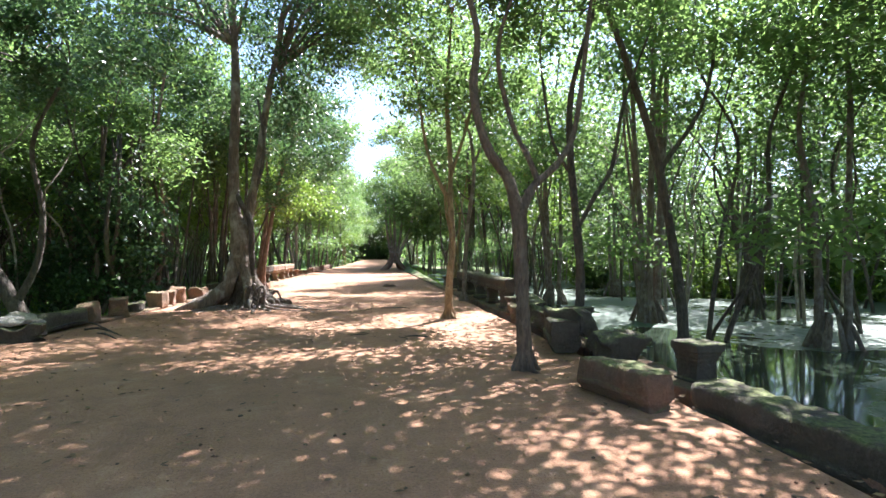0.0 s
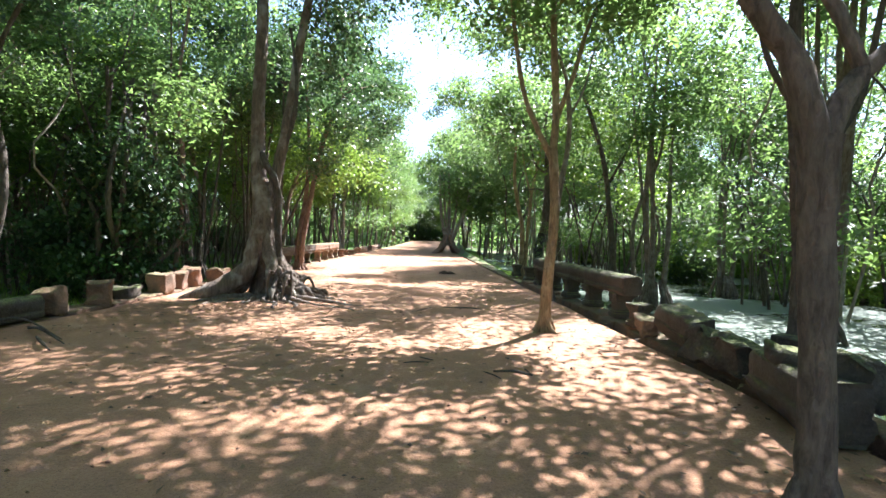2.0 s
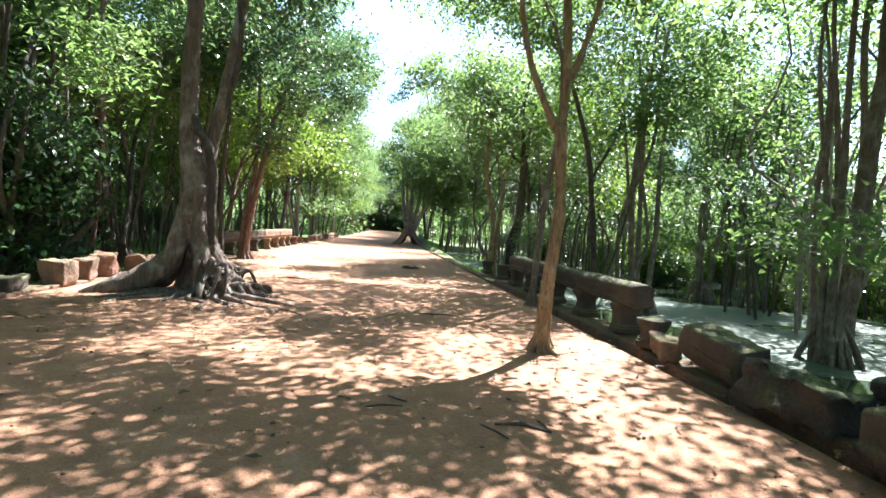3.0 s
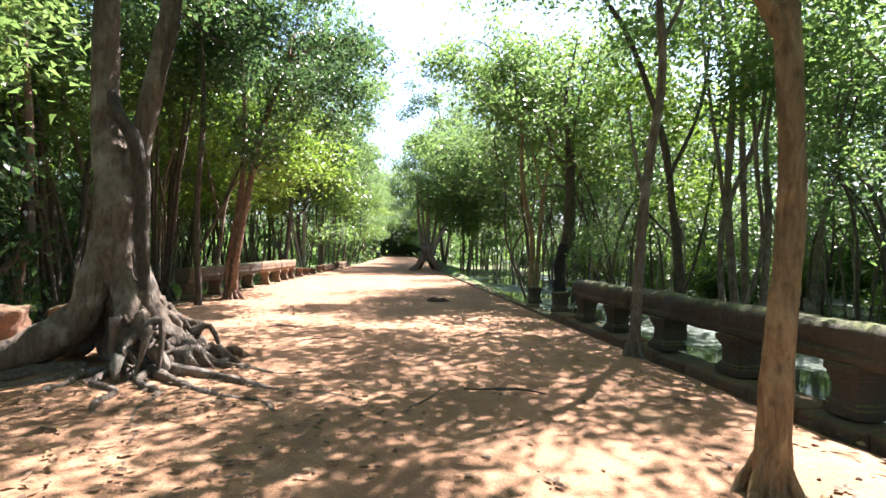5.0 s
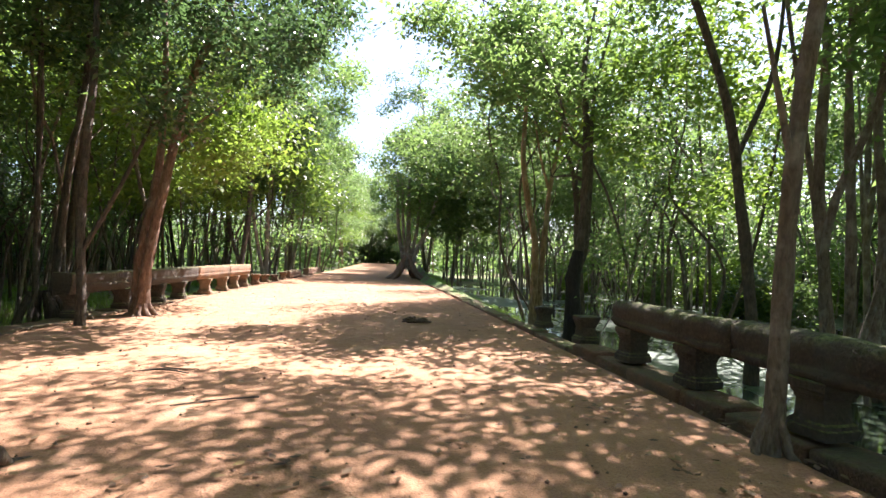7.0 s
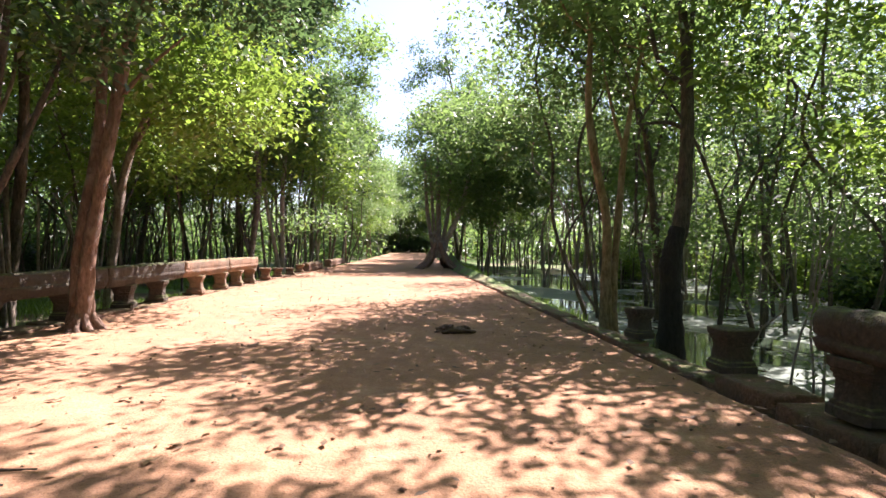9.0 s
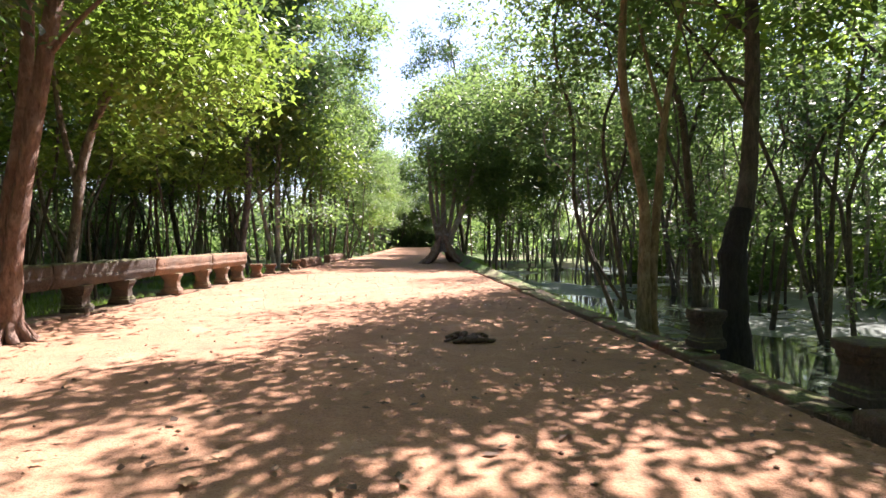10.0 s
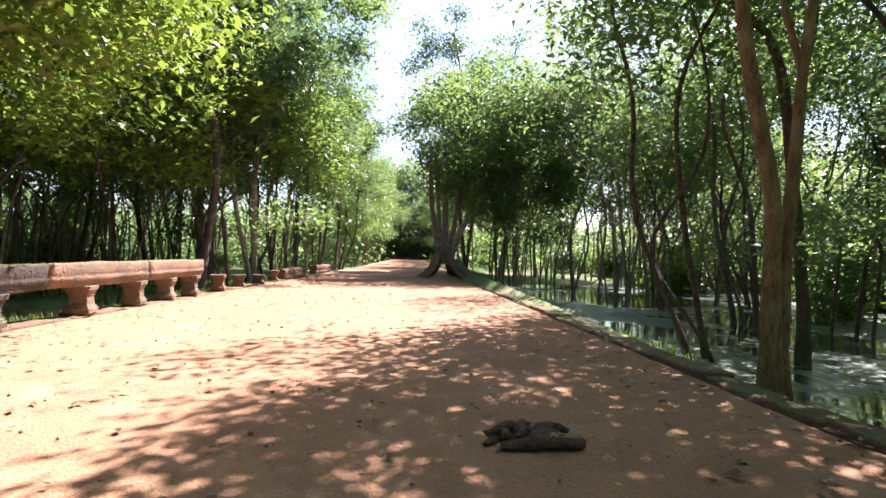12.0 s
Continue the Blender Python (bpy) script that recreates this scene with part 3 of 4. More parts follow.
def straight_tree():
    limbs = [[(0, 0, -0.1, 0.18), (0, 0, 0.12, 0.135), (0.03, 0, 0.8, 0.112), (0.10, 0, 1.7, 0.103), (0.08, 0, 2.5, 0.095), (0.04, 0, 2.9, 0.105)],
             [(0.03, 0, 2.75, 0.085), (-0.22, 0.05, 3.25, 0.062), (-0.5, 0.1, 4.1, 0.05), (-0.8, 0.2, 6.5, 0.03)],
             [(0.05, 0, 2.8, 0.09), (0.07, 0, 3.6, 0.075), (0.02, 0.1, 5.2, 0.06), (0.15, 0.1, 7.2, 0.03)],
             [(0.06, 0, 3.3, 0.06), (0.35, 0, 4.1, 0.05), (0.6, 0.1, 4.9, 0.04), (1.1, 0.1, 6.0, 0.025)]]
    crowns = [(0.2, 0.3, 8.2, 2.9, 2.9, 2.0, 50), (-0.5, 0.2, 5.6, 1.0, 1.2, 0.7, 7), (1.2, 0.3, 5.6, 1.0, 1.0, 0.7, 7)]
    return tree(pose(2.11, 11.52, 0), "straight tree with tan flaking bark growing in the path", limbs, crowns, BARK_TAN, LEAF, 12, 14000, 0.14, thick=0.74, roots=5, root_reach=0.55)


def thin_tree():
    limbs = [[(0, 0, -0.1, 0.13), (0, 0, 0.1, 0.10), (0.03, 0, 0.7, 0.072), (0.09, 0, 1.8, 0.07), (0.2, 0, 2.8, 0.07), (0.34, 0, 3.7, 0.062), (0.32, 0, 4.6, 0.055), (0.1, 0, 5.6, 0.04), (-0.9, 0.2, 7.6, 0.025)],
             [(0.10, 0, 2.2, 0.03), (-0.02, 0, 2.7, 0.026), (-0.08, 0.1, 3.4, 0.015)],
             [(0.32, 0, 4.3, 0.04), (0.7, 0.1, 5.0, 0.03), (1.0, 0.3, 6.0, 0.02)]]
    crowns = [(0.3, 0.2, 6.5, 1.8, 1.8, 1.2, 18), (-1.8, 0.5, 8.2, 3.0, 2.8, 0.9, 44)]
    return tree(pose(3.34, 15.42, 0), "thin curved tree against the stone rail", limbs, crowns, BARK, LEAF, 13, 14000, 0.13, thick=0.92, roots=4, root_reach=0.35)


def charred_tree():
    limbs = [[(0, 0, -0.55, 0.24), (0, 0, 0.2, 0.19), (-0.02, 0, 1.0, 0.18), (0.14, 0, 1.8, 0.13), (0.22, 0, 3.0, 0.12), (0.2, 0, 4.5, 0.1), (0.1, 0, 5.8, 0.07), (0.5, 0.2, 7.6, 0.025)],
             [(0.05, 0.1, 1.0, 0.11), (0.35, 0.2, 1.7, 0.10), (0.42, 0.2, 3.2, 0.085), (0.5, 0.3, 5.2, 0.06), (0.9, 0.3, 7.0, 0.03)],
             [(0.2, 0, 3.9, 0.06), (-0.25, 0, 4.25, 0.05), (-0.5, 0, 5.1, 0.04), (-1.0, 0.5, 6.6, 0.03), (-2.0, 1.3, 7.7, 0.02)],
             [(0.2, 0, 3.2, 0.05), (-0.1, 0, 3.3, 0.045), (-0.6, 0, 3.25, 0.02)]]
    crowns = [(0.3, 0.3, 6.8, 2.4, 2.4, 1.5, 26), (1.6, 0.4, 5.2, 1.6, 2.0, 0.9, 9), (-1.2, -0.2, 5.4, 1.5, 1.3, 0.6, 7), (-2.0, 1.7, 7.4, 2.2, 2.3, 0.9, 20)]
    t = tree(pose(5.12, 22.95, 0), "dark tree with a charred black foot at the pond's edge", limbs, crowns, BARK_DARK, LEAF, 14, 10500, 0.15, thick=0.74)
    rng = np.random.default_rng(141)
    part("charred_foot", raw_mesh("charred_foot", *tube([(0, 0, -0.56, 0.23), (0, 0, 0.2, 0.18), (-0.02, 0, 0.95, 0.165), (0.03, 0, 1.3, 0.145), (0.1, 0, 1.62, 0.12)], 14, 18, 0.04, rng)), CHARRED, t, "charred black foot of the trunk")
    return t


def twin_tree():
    limbs = [[(-0.05, 0, -0.5, 0.2), (-0.05, 0, 0.0, 0.15), (-0.05, 0, 0.8, 0.115), (-0.05, 0, 1.9, 0.105), (-0.28, 0, 3.0, 0.095), (-0.45, 0, 4.1, 0.085), (-0.42, 0, 5.6, 0.06)],
             [(0.14, 0, -0.5, 0.15), (0.12, 0.05, 0.1, 0.11), (0.16, 0.05, 1.2, 0.085), (0.24, 0, 2.6, 0.08), (0.32, 0, 3.5, 0.065), (0.7, 0.1, 5.4, 0.04)],
             [(0.3, 0, 3.3, 0.05), (0.05, 0, 4.1, 0.04), (-0.1, 0.2, 5.2, 0.025)]]
    crowns = [(-0.3, 0.3, 7.0, 2.5, 2.3, 1.4, 34), (0.8, 0.2, 6.0, 1.8, 1.6, 1.1, 16), (2.6, 1.4, 5.4, 2.0, 2.0, 1.5, 20)]
    return tree(pose(5.0, 25.0, -0.1), "pair of pale brown trunks on the grassy bank", limbs, crowns, BARK_TAN, LEAF, 15, 7500, 0.155, thick=0.82, roots=6, root_reach=0.6)


def leaning_pair():
    limbs = [[(0.05, 0, -0.1, 0.24), (0.05, 0, 0.2, 0.17), (0.12, 0, 1.2, 0.13), (0.42, 0, 3.0, 0.12), (0.75, 0, 4.7, 0.105), (1.4, 0.1, 6.6, 0.07)],
             [(-0.13, 0.1, -0.1, 0.2), (-0.12, 0.1, 0.3, 0.13), (-0.05, 0.1, 1.4, 0.11), (0.2, 0.1, 3.0, 0.1), (0.25, 0.1, 5.0, 0.08), (0.1, 0.2, 7.0, 0.05)],
             [(0.5, 0, 3.4, 0.05), (0.9, 0, 3.9, 0.035), (1.5, -0.1, 4.4, 0.02)]]
    crowns = [(1.2, 0.3, 7.2, 3.1, 2.8, 1.8, 48), (2.2, -0.2, 5.4, 1.5, 1.5, 0.8, 14)]
    return tree(pose(-3.95, 23.4, 0), "leaning pair of red-brown trunks by the far rail", limbs, crowns, BARK_RED, LEAF_DARK, 16, 15000, 0.14, thick=0.78, roots=9, root_reach=0.75)


def slim_left_tree():
    limbs = [[(0, 0, -0.1, 0.11), (0, 0, 0.6, 0.085), (-0.06, 0, 1.6, 0.08), (-0.04, 0, 2.8, 0.075), (0.05, 0, 4.5, 0.06), (0.0, 0, 6.5, 0.04)],
             [(-0.03, 0, 1.25, 0.05), (0.3, 0, 1.9, 0.045), (0.62, 0, 2.6, 0.04), (0.95, 0, 3.4, 0.03)]]
    crowns = [(0.0, 0.2, 6.9, 2.2, 2.2, 1.5, 26), (1.0, 0, 4.2, 0.8, 0.8, 0.6, 5)]
    return tree(pose(-4.3, 21.8, 0), "slim dark tree in front of the shaded rail", limbs, crowns, BARK_DARK, LEAF_DARK, 17, 6500, 0.14, thick=0.9)


def lime_tree():
    limbs = [[(0, 0, -0.5, 0.13), (0, 0, 0.4, 0.1), (0.15, 0, 1.6, 0.09), (0.3, 0.1, 3.0, 0.08), (0.9, 0.1, 4.4, 0.06), (2.0, 0.2, 5.2, 0.03)],
             [(0.2, 0, 2.2, 0.06), (-0.3, 0.3, 3.8, 0.05), (-0.6, 0.4, 6.0, 0.025)],
             [(0.4, 0.1, 3.3, 0.05), (1.2, -0.6, 4.0, 0.035), (2.2, -1.0, 4.4, 0.02)]]
    crowns = [(1.5, 0.1, 5.2, 2.8, 2.6, 0.9, 38), (2.6, -1.2, 4.1, 1.5, 1.6, 0.5, 12), (-0.4, 1.0, 6.8, 2.7, 2.7, 1.5, 36)]
    return tree(pose(-5.5, 27.4, 0), "slender tree with hanging bright yellow-green leaves", limbs, crowns, BARK, LEAF_LIME, 23, 16000, 0.16, clump=0.5)


def leaning_dark_tree():
    limbs = [[(0, 0, -0.4, 0.22), (-0.1, 0, 0.2, 0.18), (-0.7, 0, 1.3, 0.16), (-1.3, 0, 2.6, 0.14), (-1.5, 0.2, 4.4, 0.11), (-1.2, 0.4, 6.5, 0.07)],
             [(-0.2, 0, 0.3, 0.09), (0.3, 0, 1.4, 0.075), (0.4, 0, 2.6, 0.065), (0.2, 0, 4.2, 0.05), (1.0, 0, 6.0, 0.03)]]
    crowns = [(-1.0, 0.3, 6.9, 2.8, 2.6, 1.8, 34), (1.0, 0, 6.4, 2.0, 2.0, 1.2, 18)]
    return tree(pose(-7.7, 13.4, 0), "dark tree leaning over the stone heap", limbs, crowns, BARK_DARK, LEAF_DARK, 18, 11000, 0.14)


def stone_top_tree():
    limbs = [[(0, 0, -0.5, 0.12), (0, 0, 0.3, 0.09), (0.03, 0, 1.2, 0.08), (-0.05, 0, 2.2, 0.075), (-0.15, 0, 3.4, 0.065), (-0.1, 0, 4.6, 0.05), (0.4, 0, 6.2, 0.035)],
             [(-0.05, 0, 1.9, 0.05), (0.35, 0, 2.6, 0.045), (0.75, 0.1, 3.2, 0.04), (1.0, 0.1, 4.4, 0.03), (1.6, 0.2, 5.8, 0.02)],
             [(-0.1, 0, 2.9, 0.04), (-0.5, 0, 3.6, 0.03), (-0.7, 0, 4.8, 0.02)]]
    crowns = [(0.6, 0.2, 7.4, 2.8, 2.8, 1.8, 44)]
    return tree(pose(4.05, 8.7, 0), "slender dark tree among the fallen stones", limbs, crowns, BARK_DARK, LEAF, 19, 12000, 0.13)


# extra trees whose overhead crowns, several out of view, are there to cast shade
def shade_tree(x, y, reach, seed, high, back=True, leaves=11000):
    limbs = [[(0, 0, -0.5, 0.2), (0, 0, 0.5, 0.15), (0.05 * reach, 0.1, 2.5, 0.13), (0.15 * reach, 0.2, 4.6, 0.11), (0.45 * reach, 0.5, high - 1.2, 0.08), (reach, 0.9, high, 0.04)],
             [(0.08 * reach, 0.1, 3.2, 0.08), (-0.2 * reach, 0.4, 5.2, 0.06), (-0.3 * reach, 0.6, high, 0.03)]]
    crowns = [(reach, 0.9, high + 0.4, 2.9, 3.0, 1.3, 44), (0.4 * reach, 0.5, high + 1.2, 2.6, 2.6, 1.3, 32), (-0.3 * reach, 0.6, high + 0.5, 2.4, 2.4, 1.4, 26)][:3 if back else 2]
    tree(pose(x, y, -0.1), "dark tree reaching over the causeway", limbs, crowns, BARK_DARK, LEAF, seed, leaves, 0.14, thick=0.62)


shade_tree(-7.6, 3.6, 4.6, 21, 7.2)
shade_tree(-8.6, 8.4, 5.4, 22, 8.4, False)
shade_tree(6.3, 8.9, -4.9, 24, 9.4, False)
shade_tree(7.3, 27.2, -2.6, 25, 6.8, True, 5000)
shade_tree(6.6, 19.4, -3.6, 26, 8.4, True, 11500)
forked_tree(), straight_tree(), thin_tree(), charred_tree(), twin_tree(), leaning_pair(), slim_left_tree(), lime_tree(), leaning_dark_tree(), stone_top_tree()


# ---- the great fig with its roots ----
FIG_BARK = bark_material("mottled_fig_bark", (0.07, 0.05, 0.036), (0.24, 0.18, 0.13), 4.5, (0.42, 0.39, 0.33), 0.7)


def great_fig():
    rng = np.random.default_rng(5)
    base = thing("fig_tree", Matrix.LocRotScale((-3.15, 15.45, 0), None, (0.8, 0.8, 1.0)), "great strangler fig with twin trunks and a skirt of roots", "tree")
    trunk = [tube([(-0.12, 0.08, 0.95, 0.26), (-0.12, 0.04, 1.15, 0.31), (-0.14, 0, 1.5, 0.32), (-0.16, 0, 2.1, 0.30), (-0.33, 0, 2.8, 0.2), (-0.36, 0.02, 4.2, 0.175), (-0.28, 0.05, 6.5, 0.15), (-0.4, 0.1, 9.5, 0.09)], 20, 40, 0.02, rng, 0.05)]
    # buttresses that spread out of the trunk
    for a, reach, r in ((200, 1.6, 0.27), (306, 0.62, 0.2), (349, 1.2, 0.23), (30, 1.0, 0.2), (62, 0.9, 0.24), (92, 0.85, 0.26), (122, 0.9, 0.26), (150, 1.1, 0.24), (175, 1.3, 0.22)):
        c, s = math.cos(radians(a)), math.sin(radians(a))
        trunk.append(tube([(-0.13 + 0.16 * c, 0.16 * s, 1.55, r * 0.7), (-0.12 + 0.3 * c, 0.3 * s, 1.0, r * 0.85), (-0.1 + 0.55 * c, 0.55 * s, 0.5, r * 0.8), (-0.1 + 0.85 * reach * c, 0.85 * reach * s, 0.14, r * 0.75), (-0.1 + 1.35 * reach * c, 1.35 * reach * s, -0.06, r * 0.35)], 11, 18, 0.05, rng))
    trunk.append(tube([(-0.14, 0.62, -0.1, 0.5), (-0.14, 0.5, 0.5, 0.42), (-0.12, 0.16, 1.2, 0.3)], 14, 14, 0.06, rng))
    part("trunk", raw_mesh("trunk", *joined(trunk)), FIG_BARK, base)
    part("limb", raw_mesh("limb", *tube([(-0.02, 0, 1.6, 0.22), (0.1, 0, 2.4, 0.17), (0.32, 0, 3.3, 0.145), (0.55, 0.05, 4.4, 0.14), (0.75, 0.1, 5.7, 0.12), (1.3, 0.2, 8.2, 0.08)], 14, 26, 0.03, rng)), FIG_BARK, base, "pale second trunk leaning outward")
    vine = [(0.34, -0.22, 0.9, 0.07), (0.3, -0.27, 1.5, 0.10), (0.30, -0.25, 2.1, 0.11), (0.2, -0.28, 2.6, 0.10), (-0.05, -0.28, 2.95, 0.085), (-0.2, -0.1, 3.2, 0.07)]
    part("vine", raw_mesh("vine", *tube(vine, 10, 24, 0.07, rng)), BARK_DARK, base, "thick dark strangling stem")
    part("vine", raw_mesh("vine", *tube([(0.1, 0.1, 2.6, 0.05), (0.62, -0.12, 3.9, 0.06), (0.72, -0.15, 4.8, 0.055), (0.5, 0, 6.0, 0.04)], 8, 16, 0.07, rng)), BARK_DARK, base, "thick dark strangling stem")
    # twisted roots over the buttresses and along the soil
    for i in range(90):
        a = radians(rng.uniform(312, 398))
        c, s = math.cos(a), math.sin(a)
        r0 = rng.uniform(0.5, 0.95)
        h = rng.uniform(0.1, 1.0) * (1.4 - r0)
        pts = [(-0.1 + (r0 - 0.15) * c, (r0 - 0.15) * s, h, 0.04)]
        x, y, z = -0.1 + r0 * c, r0 * s, h * 0.85
        for k in range(5):
            pts.append((x, y, max(z, 0.0), rng.uniform(0.02, 0.075)))
            a2 = a + rng.normal(0, 1.7)
            stepping = rng.uniform(0.08, 0.3)
            x, y, z = x + stepping * math.cos(a2), y + stepping * math.sin(a2), z - h * rng.uniform(-0.1, 0.4)
        pts.append((x, y, -0.06, 0.015))
        part("root", raw_mesh("root", *tube(pts, 7, 18, 0.11, rng)), FIG_BARK if i % 3 else BARK, base)
    for a, reach, bend in ((300, 3.0, 0.5), (314, 3.7, -0.3), (326, 4.2, -0.25), (345, 2.8, 0.3), (285, 2.6, -0.4), (262, 1.9, 0.3), (240, 2.2, 0.2), (222, 2.1, -0.3), (10, 1.9, -0.4), (205, 1.8, 0.2), (325, 1.7, 0.4), (270, 1.6, 0.5)):
        c, s = math.cos(radians(a)), math.sin(radians(a))
        pts = []
        for f in (0.28, 0.5, 0.7, 0.87, 1.0):
            off = bend * (math.sin(f * 5) * 0.35 + 0.3 * math.sin(f * 13 + a))
            pts.append((reach * f * c - off * s, reach * f * s + off * c, 0.05 - 0.06 * f + 0.02 * math.sin(7 * f + a), 0.06 * (1.15 - f) + 0.014))
        part("root", raw_mesh("root", *tube(pts, 8, 22, 0.1, rng)), BARK, base, "long root half buried in the dirt")
    centres = np.vstack([ellipsoid_points((-0.4, 0.6, 10.2), (3.8, 3.8, 2.2), 52, rng), ellipsoid_points((2.2, 0.5, 8.2), (2.4, 2.6, 1.5), 30, rng), ellipsoid_points((-2.8, 0.2, 8.2), (2.4, 2.4, 1.3), 14, rng), ellipsoid_points((0.6, 1.2, 6.2), (1.8, 1.5, 1.0), 12, rng), ellipsoid_points((4.2, -1.6, 9.6), (2.7, 2.6, 1.0), 34, rng)])
    for c in centres[::5]:
        part("branch", raw_mesh("branch", *branch_out((-0.35, 0.1, 7.6) if c[0] < 0.5 else (1.2, 0.2, 7.0), 0.07, c, rng)), FIG_BARK, base)
    part("crown", raw_mesh("crown", *leaf_cloud(centres, 0.5, 27000, 0.155, rng), smooth=False), LEAF_DARK, base)
    return base


great_fig()


def far_fig():
    rng = np.random.default_rng(6)
    base = thing("fig_tree", pose(3.55, 43.5, 0), "far fig tree on a heap of red-brown roots", "tree")
    for i in range(22):
        a = rng.uniform(0, 2 * math.pi)
        c, s = math.cos(a), math.sin(a)
        part("root", raw_mesh("root", *tube([(0.15 * c, 0.15 * s, 1.4, 0.10), (0.4 * c, 0.4 * s, 0.8, 0.12), (0.75 * c, 0.75 * s, 0.3, 0.11), (1.35 * c, 1.2 * s, -0.06, 0.05)], 7, 12, 0.1, rng)), BARK_RED, base, "red-brown root")
    for x1, x2, r in ((-0.5, -0.7, 0.13), (0.1, 0.0, 0.15), (0.9, 2.0, 0.14), (0.5, 0.8, 0.11), (-0.2, -0.4, 0.1)):
        part("limb", raw_mesh("limb", *tube([(x1 * 0.2, 0, 0.6, r * 1.3), (x1 * 0.7, 0, 1.8, r), (x1 + 0.4 * (x2 - x1), 0.2, 3.4, r * 0.85), (x2, 0.3, 6.2, r * 0.5)], 8, 16, 0.05, rng)), BARK_PALE if x1 > 0.6 else BARK, base)
    centres = np.vstack([ellipsoid_points((2.2, 0.4, 6.9), (4.6, 3.8, 3.2), 74, rng), ellipsoid_points((3.4, 0.2, 4.4), (3.2, 2.2, 1.8), 30, rng), ellipsoid_points((6.4, -0.6, 6.6), (3.2, 2.6, 2.8), 30, rng)])
    part("crown", raw_mesh("crown", *leaf_cloud(centres, 0.55, 30000, 0.21, rng), smooth=False), LEAF, base)


far_fig()


# ---- clumps of stems standing in the pond ----
def stem_clump(x, y, z, stems, spread, height, seed, label, bark=BARK, leaves=3200):
    rng = np.random.default_rng(seed)
    base = thing("tree_clump", pose(x, y, z), label, "tree")
    tops = []
    for i in range(stems):
        a = rng.uniform(0, 2 * math.pi)
        lean = rng.uniform(0.3, 1.0) * spread
        c, s = math.cos(a), math.sin(a)
        r = rng.uniform(0.035, 0.10)
        h = height * rng.uniform(0.75, 1.1)
        pts = [(0.28 * c, 0.28 * s, -0.4, r * 1.5), (0.26 * c, 0.26 * s, 0.6, r), (0.2 * c + 0.3 * lean * c, 0.2 * s + 0.3 * lean * s, h * 0.4, r * 0.85), (0.1 * c + 0.65 * lean * c + rng.normal(0, 0.15), 0.65 * lean * s + rng.normal(0, 0.15), h * 0.72, r * 0.65), (lean * c, lean * s, h, r * 0.3)]
        part("stem", raw_mesh("stem", *tube(pts, 8, 18, 0.06, rng)), bark, base)
        tops.append((lean * c, lean * s, h))
    for i in range(14):
        a = rng.uniform(0, 2 * math.pi)
        c, s = math.cos(a), math.sin(a)
        part("root", raw_mesh("root", *tube([(0.2 * c, 0.2 * s, 0.7, 0.04), (0.42 * c, 0.42 * s, 0.2, 0.05), (0.62 * c, 0.62 * s, -0.4, 0.04)], 6, 8, 0.1, rng)), bark, base)
    centres = np.vstack([ellipsoid_points(t, (1.5, 1.5, 1.0), 6, rng) for t in tops])
    part("crown", raw_mesh("crown", *leaf_cloud(centres, 0.5, leaves, 0.17, rng), smooth=False), LEAF, base)


stem_clump(8.3, 13.3, WATER_Z, 11, 1.5, 8.5, 31, "clump of many pale vine-wrapped stems in the pond", BARK, 7000)
stem_clump(14.5, 16.6, WATER_Z, 9, 1.4, 9.0, 32, "clump of dark stems standing in the pond", BARK_DARK)
stem_clump(9.7, 8.8, WATER_Z, 2, 0.5, 7.5, 33, "thin pale stem rising from the duckweed", BARK, 2200)
stem_clump(12.0, 22.0, WATER_Z, 5, 1.6, 8.0, 34, "clump of slender stems in the pond", BARK)
stem_clump(7.6, 18.6, WATER_Z, 4, 1.3, 7.5, 35, "slender spreading stems behind the stone rail", BARK, 1800)


stem_clump(-5.9, 23.7, -0.3, 4, 1.3, 8.0, 36, "clump of dark leaning stems behind the shaded rail", BARK_DARK, 3000)
stem_clump(-6.9, 21.2, -0.3, 5, 2.0, 6.5, 38, "clump of bare crooked stems beside the causeway", BARK_DARK, 2200)


def vine_mound():
    rng = np.random.default_rng(37)
    base = thing("shrub", Matrix.LocRotScale((-8.1, 18.4, -0.4), None, (1.35, 1.35, 1.3)), "dark heap of vines over a leaning tree", "shrub")
    for i in range(12):
        part("stem", raw_mesh("stem", *tube([(rng.normal(0, 0.4), rng.normal(0, 0.4), 0, 0.06), (rng.normal(0, 0.6), rng.normal(0, 0.5), 1.8, 0.05), (rng.normal(0, 0.9), rng.normal(0, 0.7), 4.6, 0.03)], 6, 12, 0.06, rng)), BARK_DARK, base)
    centres = np.vstack([ellipsoid_points((0, 0, 1.1), (1.3, 1.2, 1.0), 26, rng), ellipsoid_points((0.3, 0, 2.6), (0.8, 0.9, 1.4), 20, rng)])
    part("foliage", raw_mesh("foliage", *leaf_cloud(centres, 0.3, 10000, 0.13, rng, 0.9), smooth=False), LEAF_DARK, base)


vine_mound()

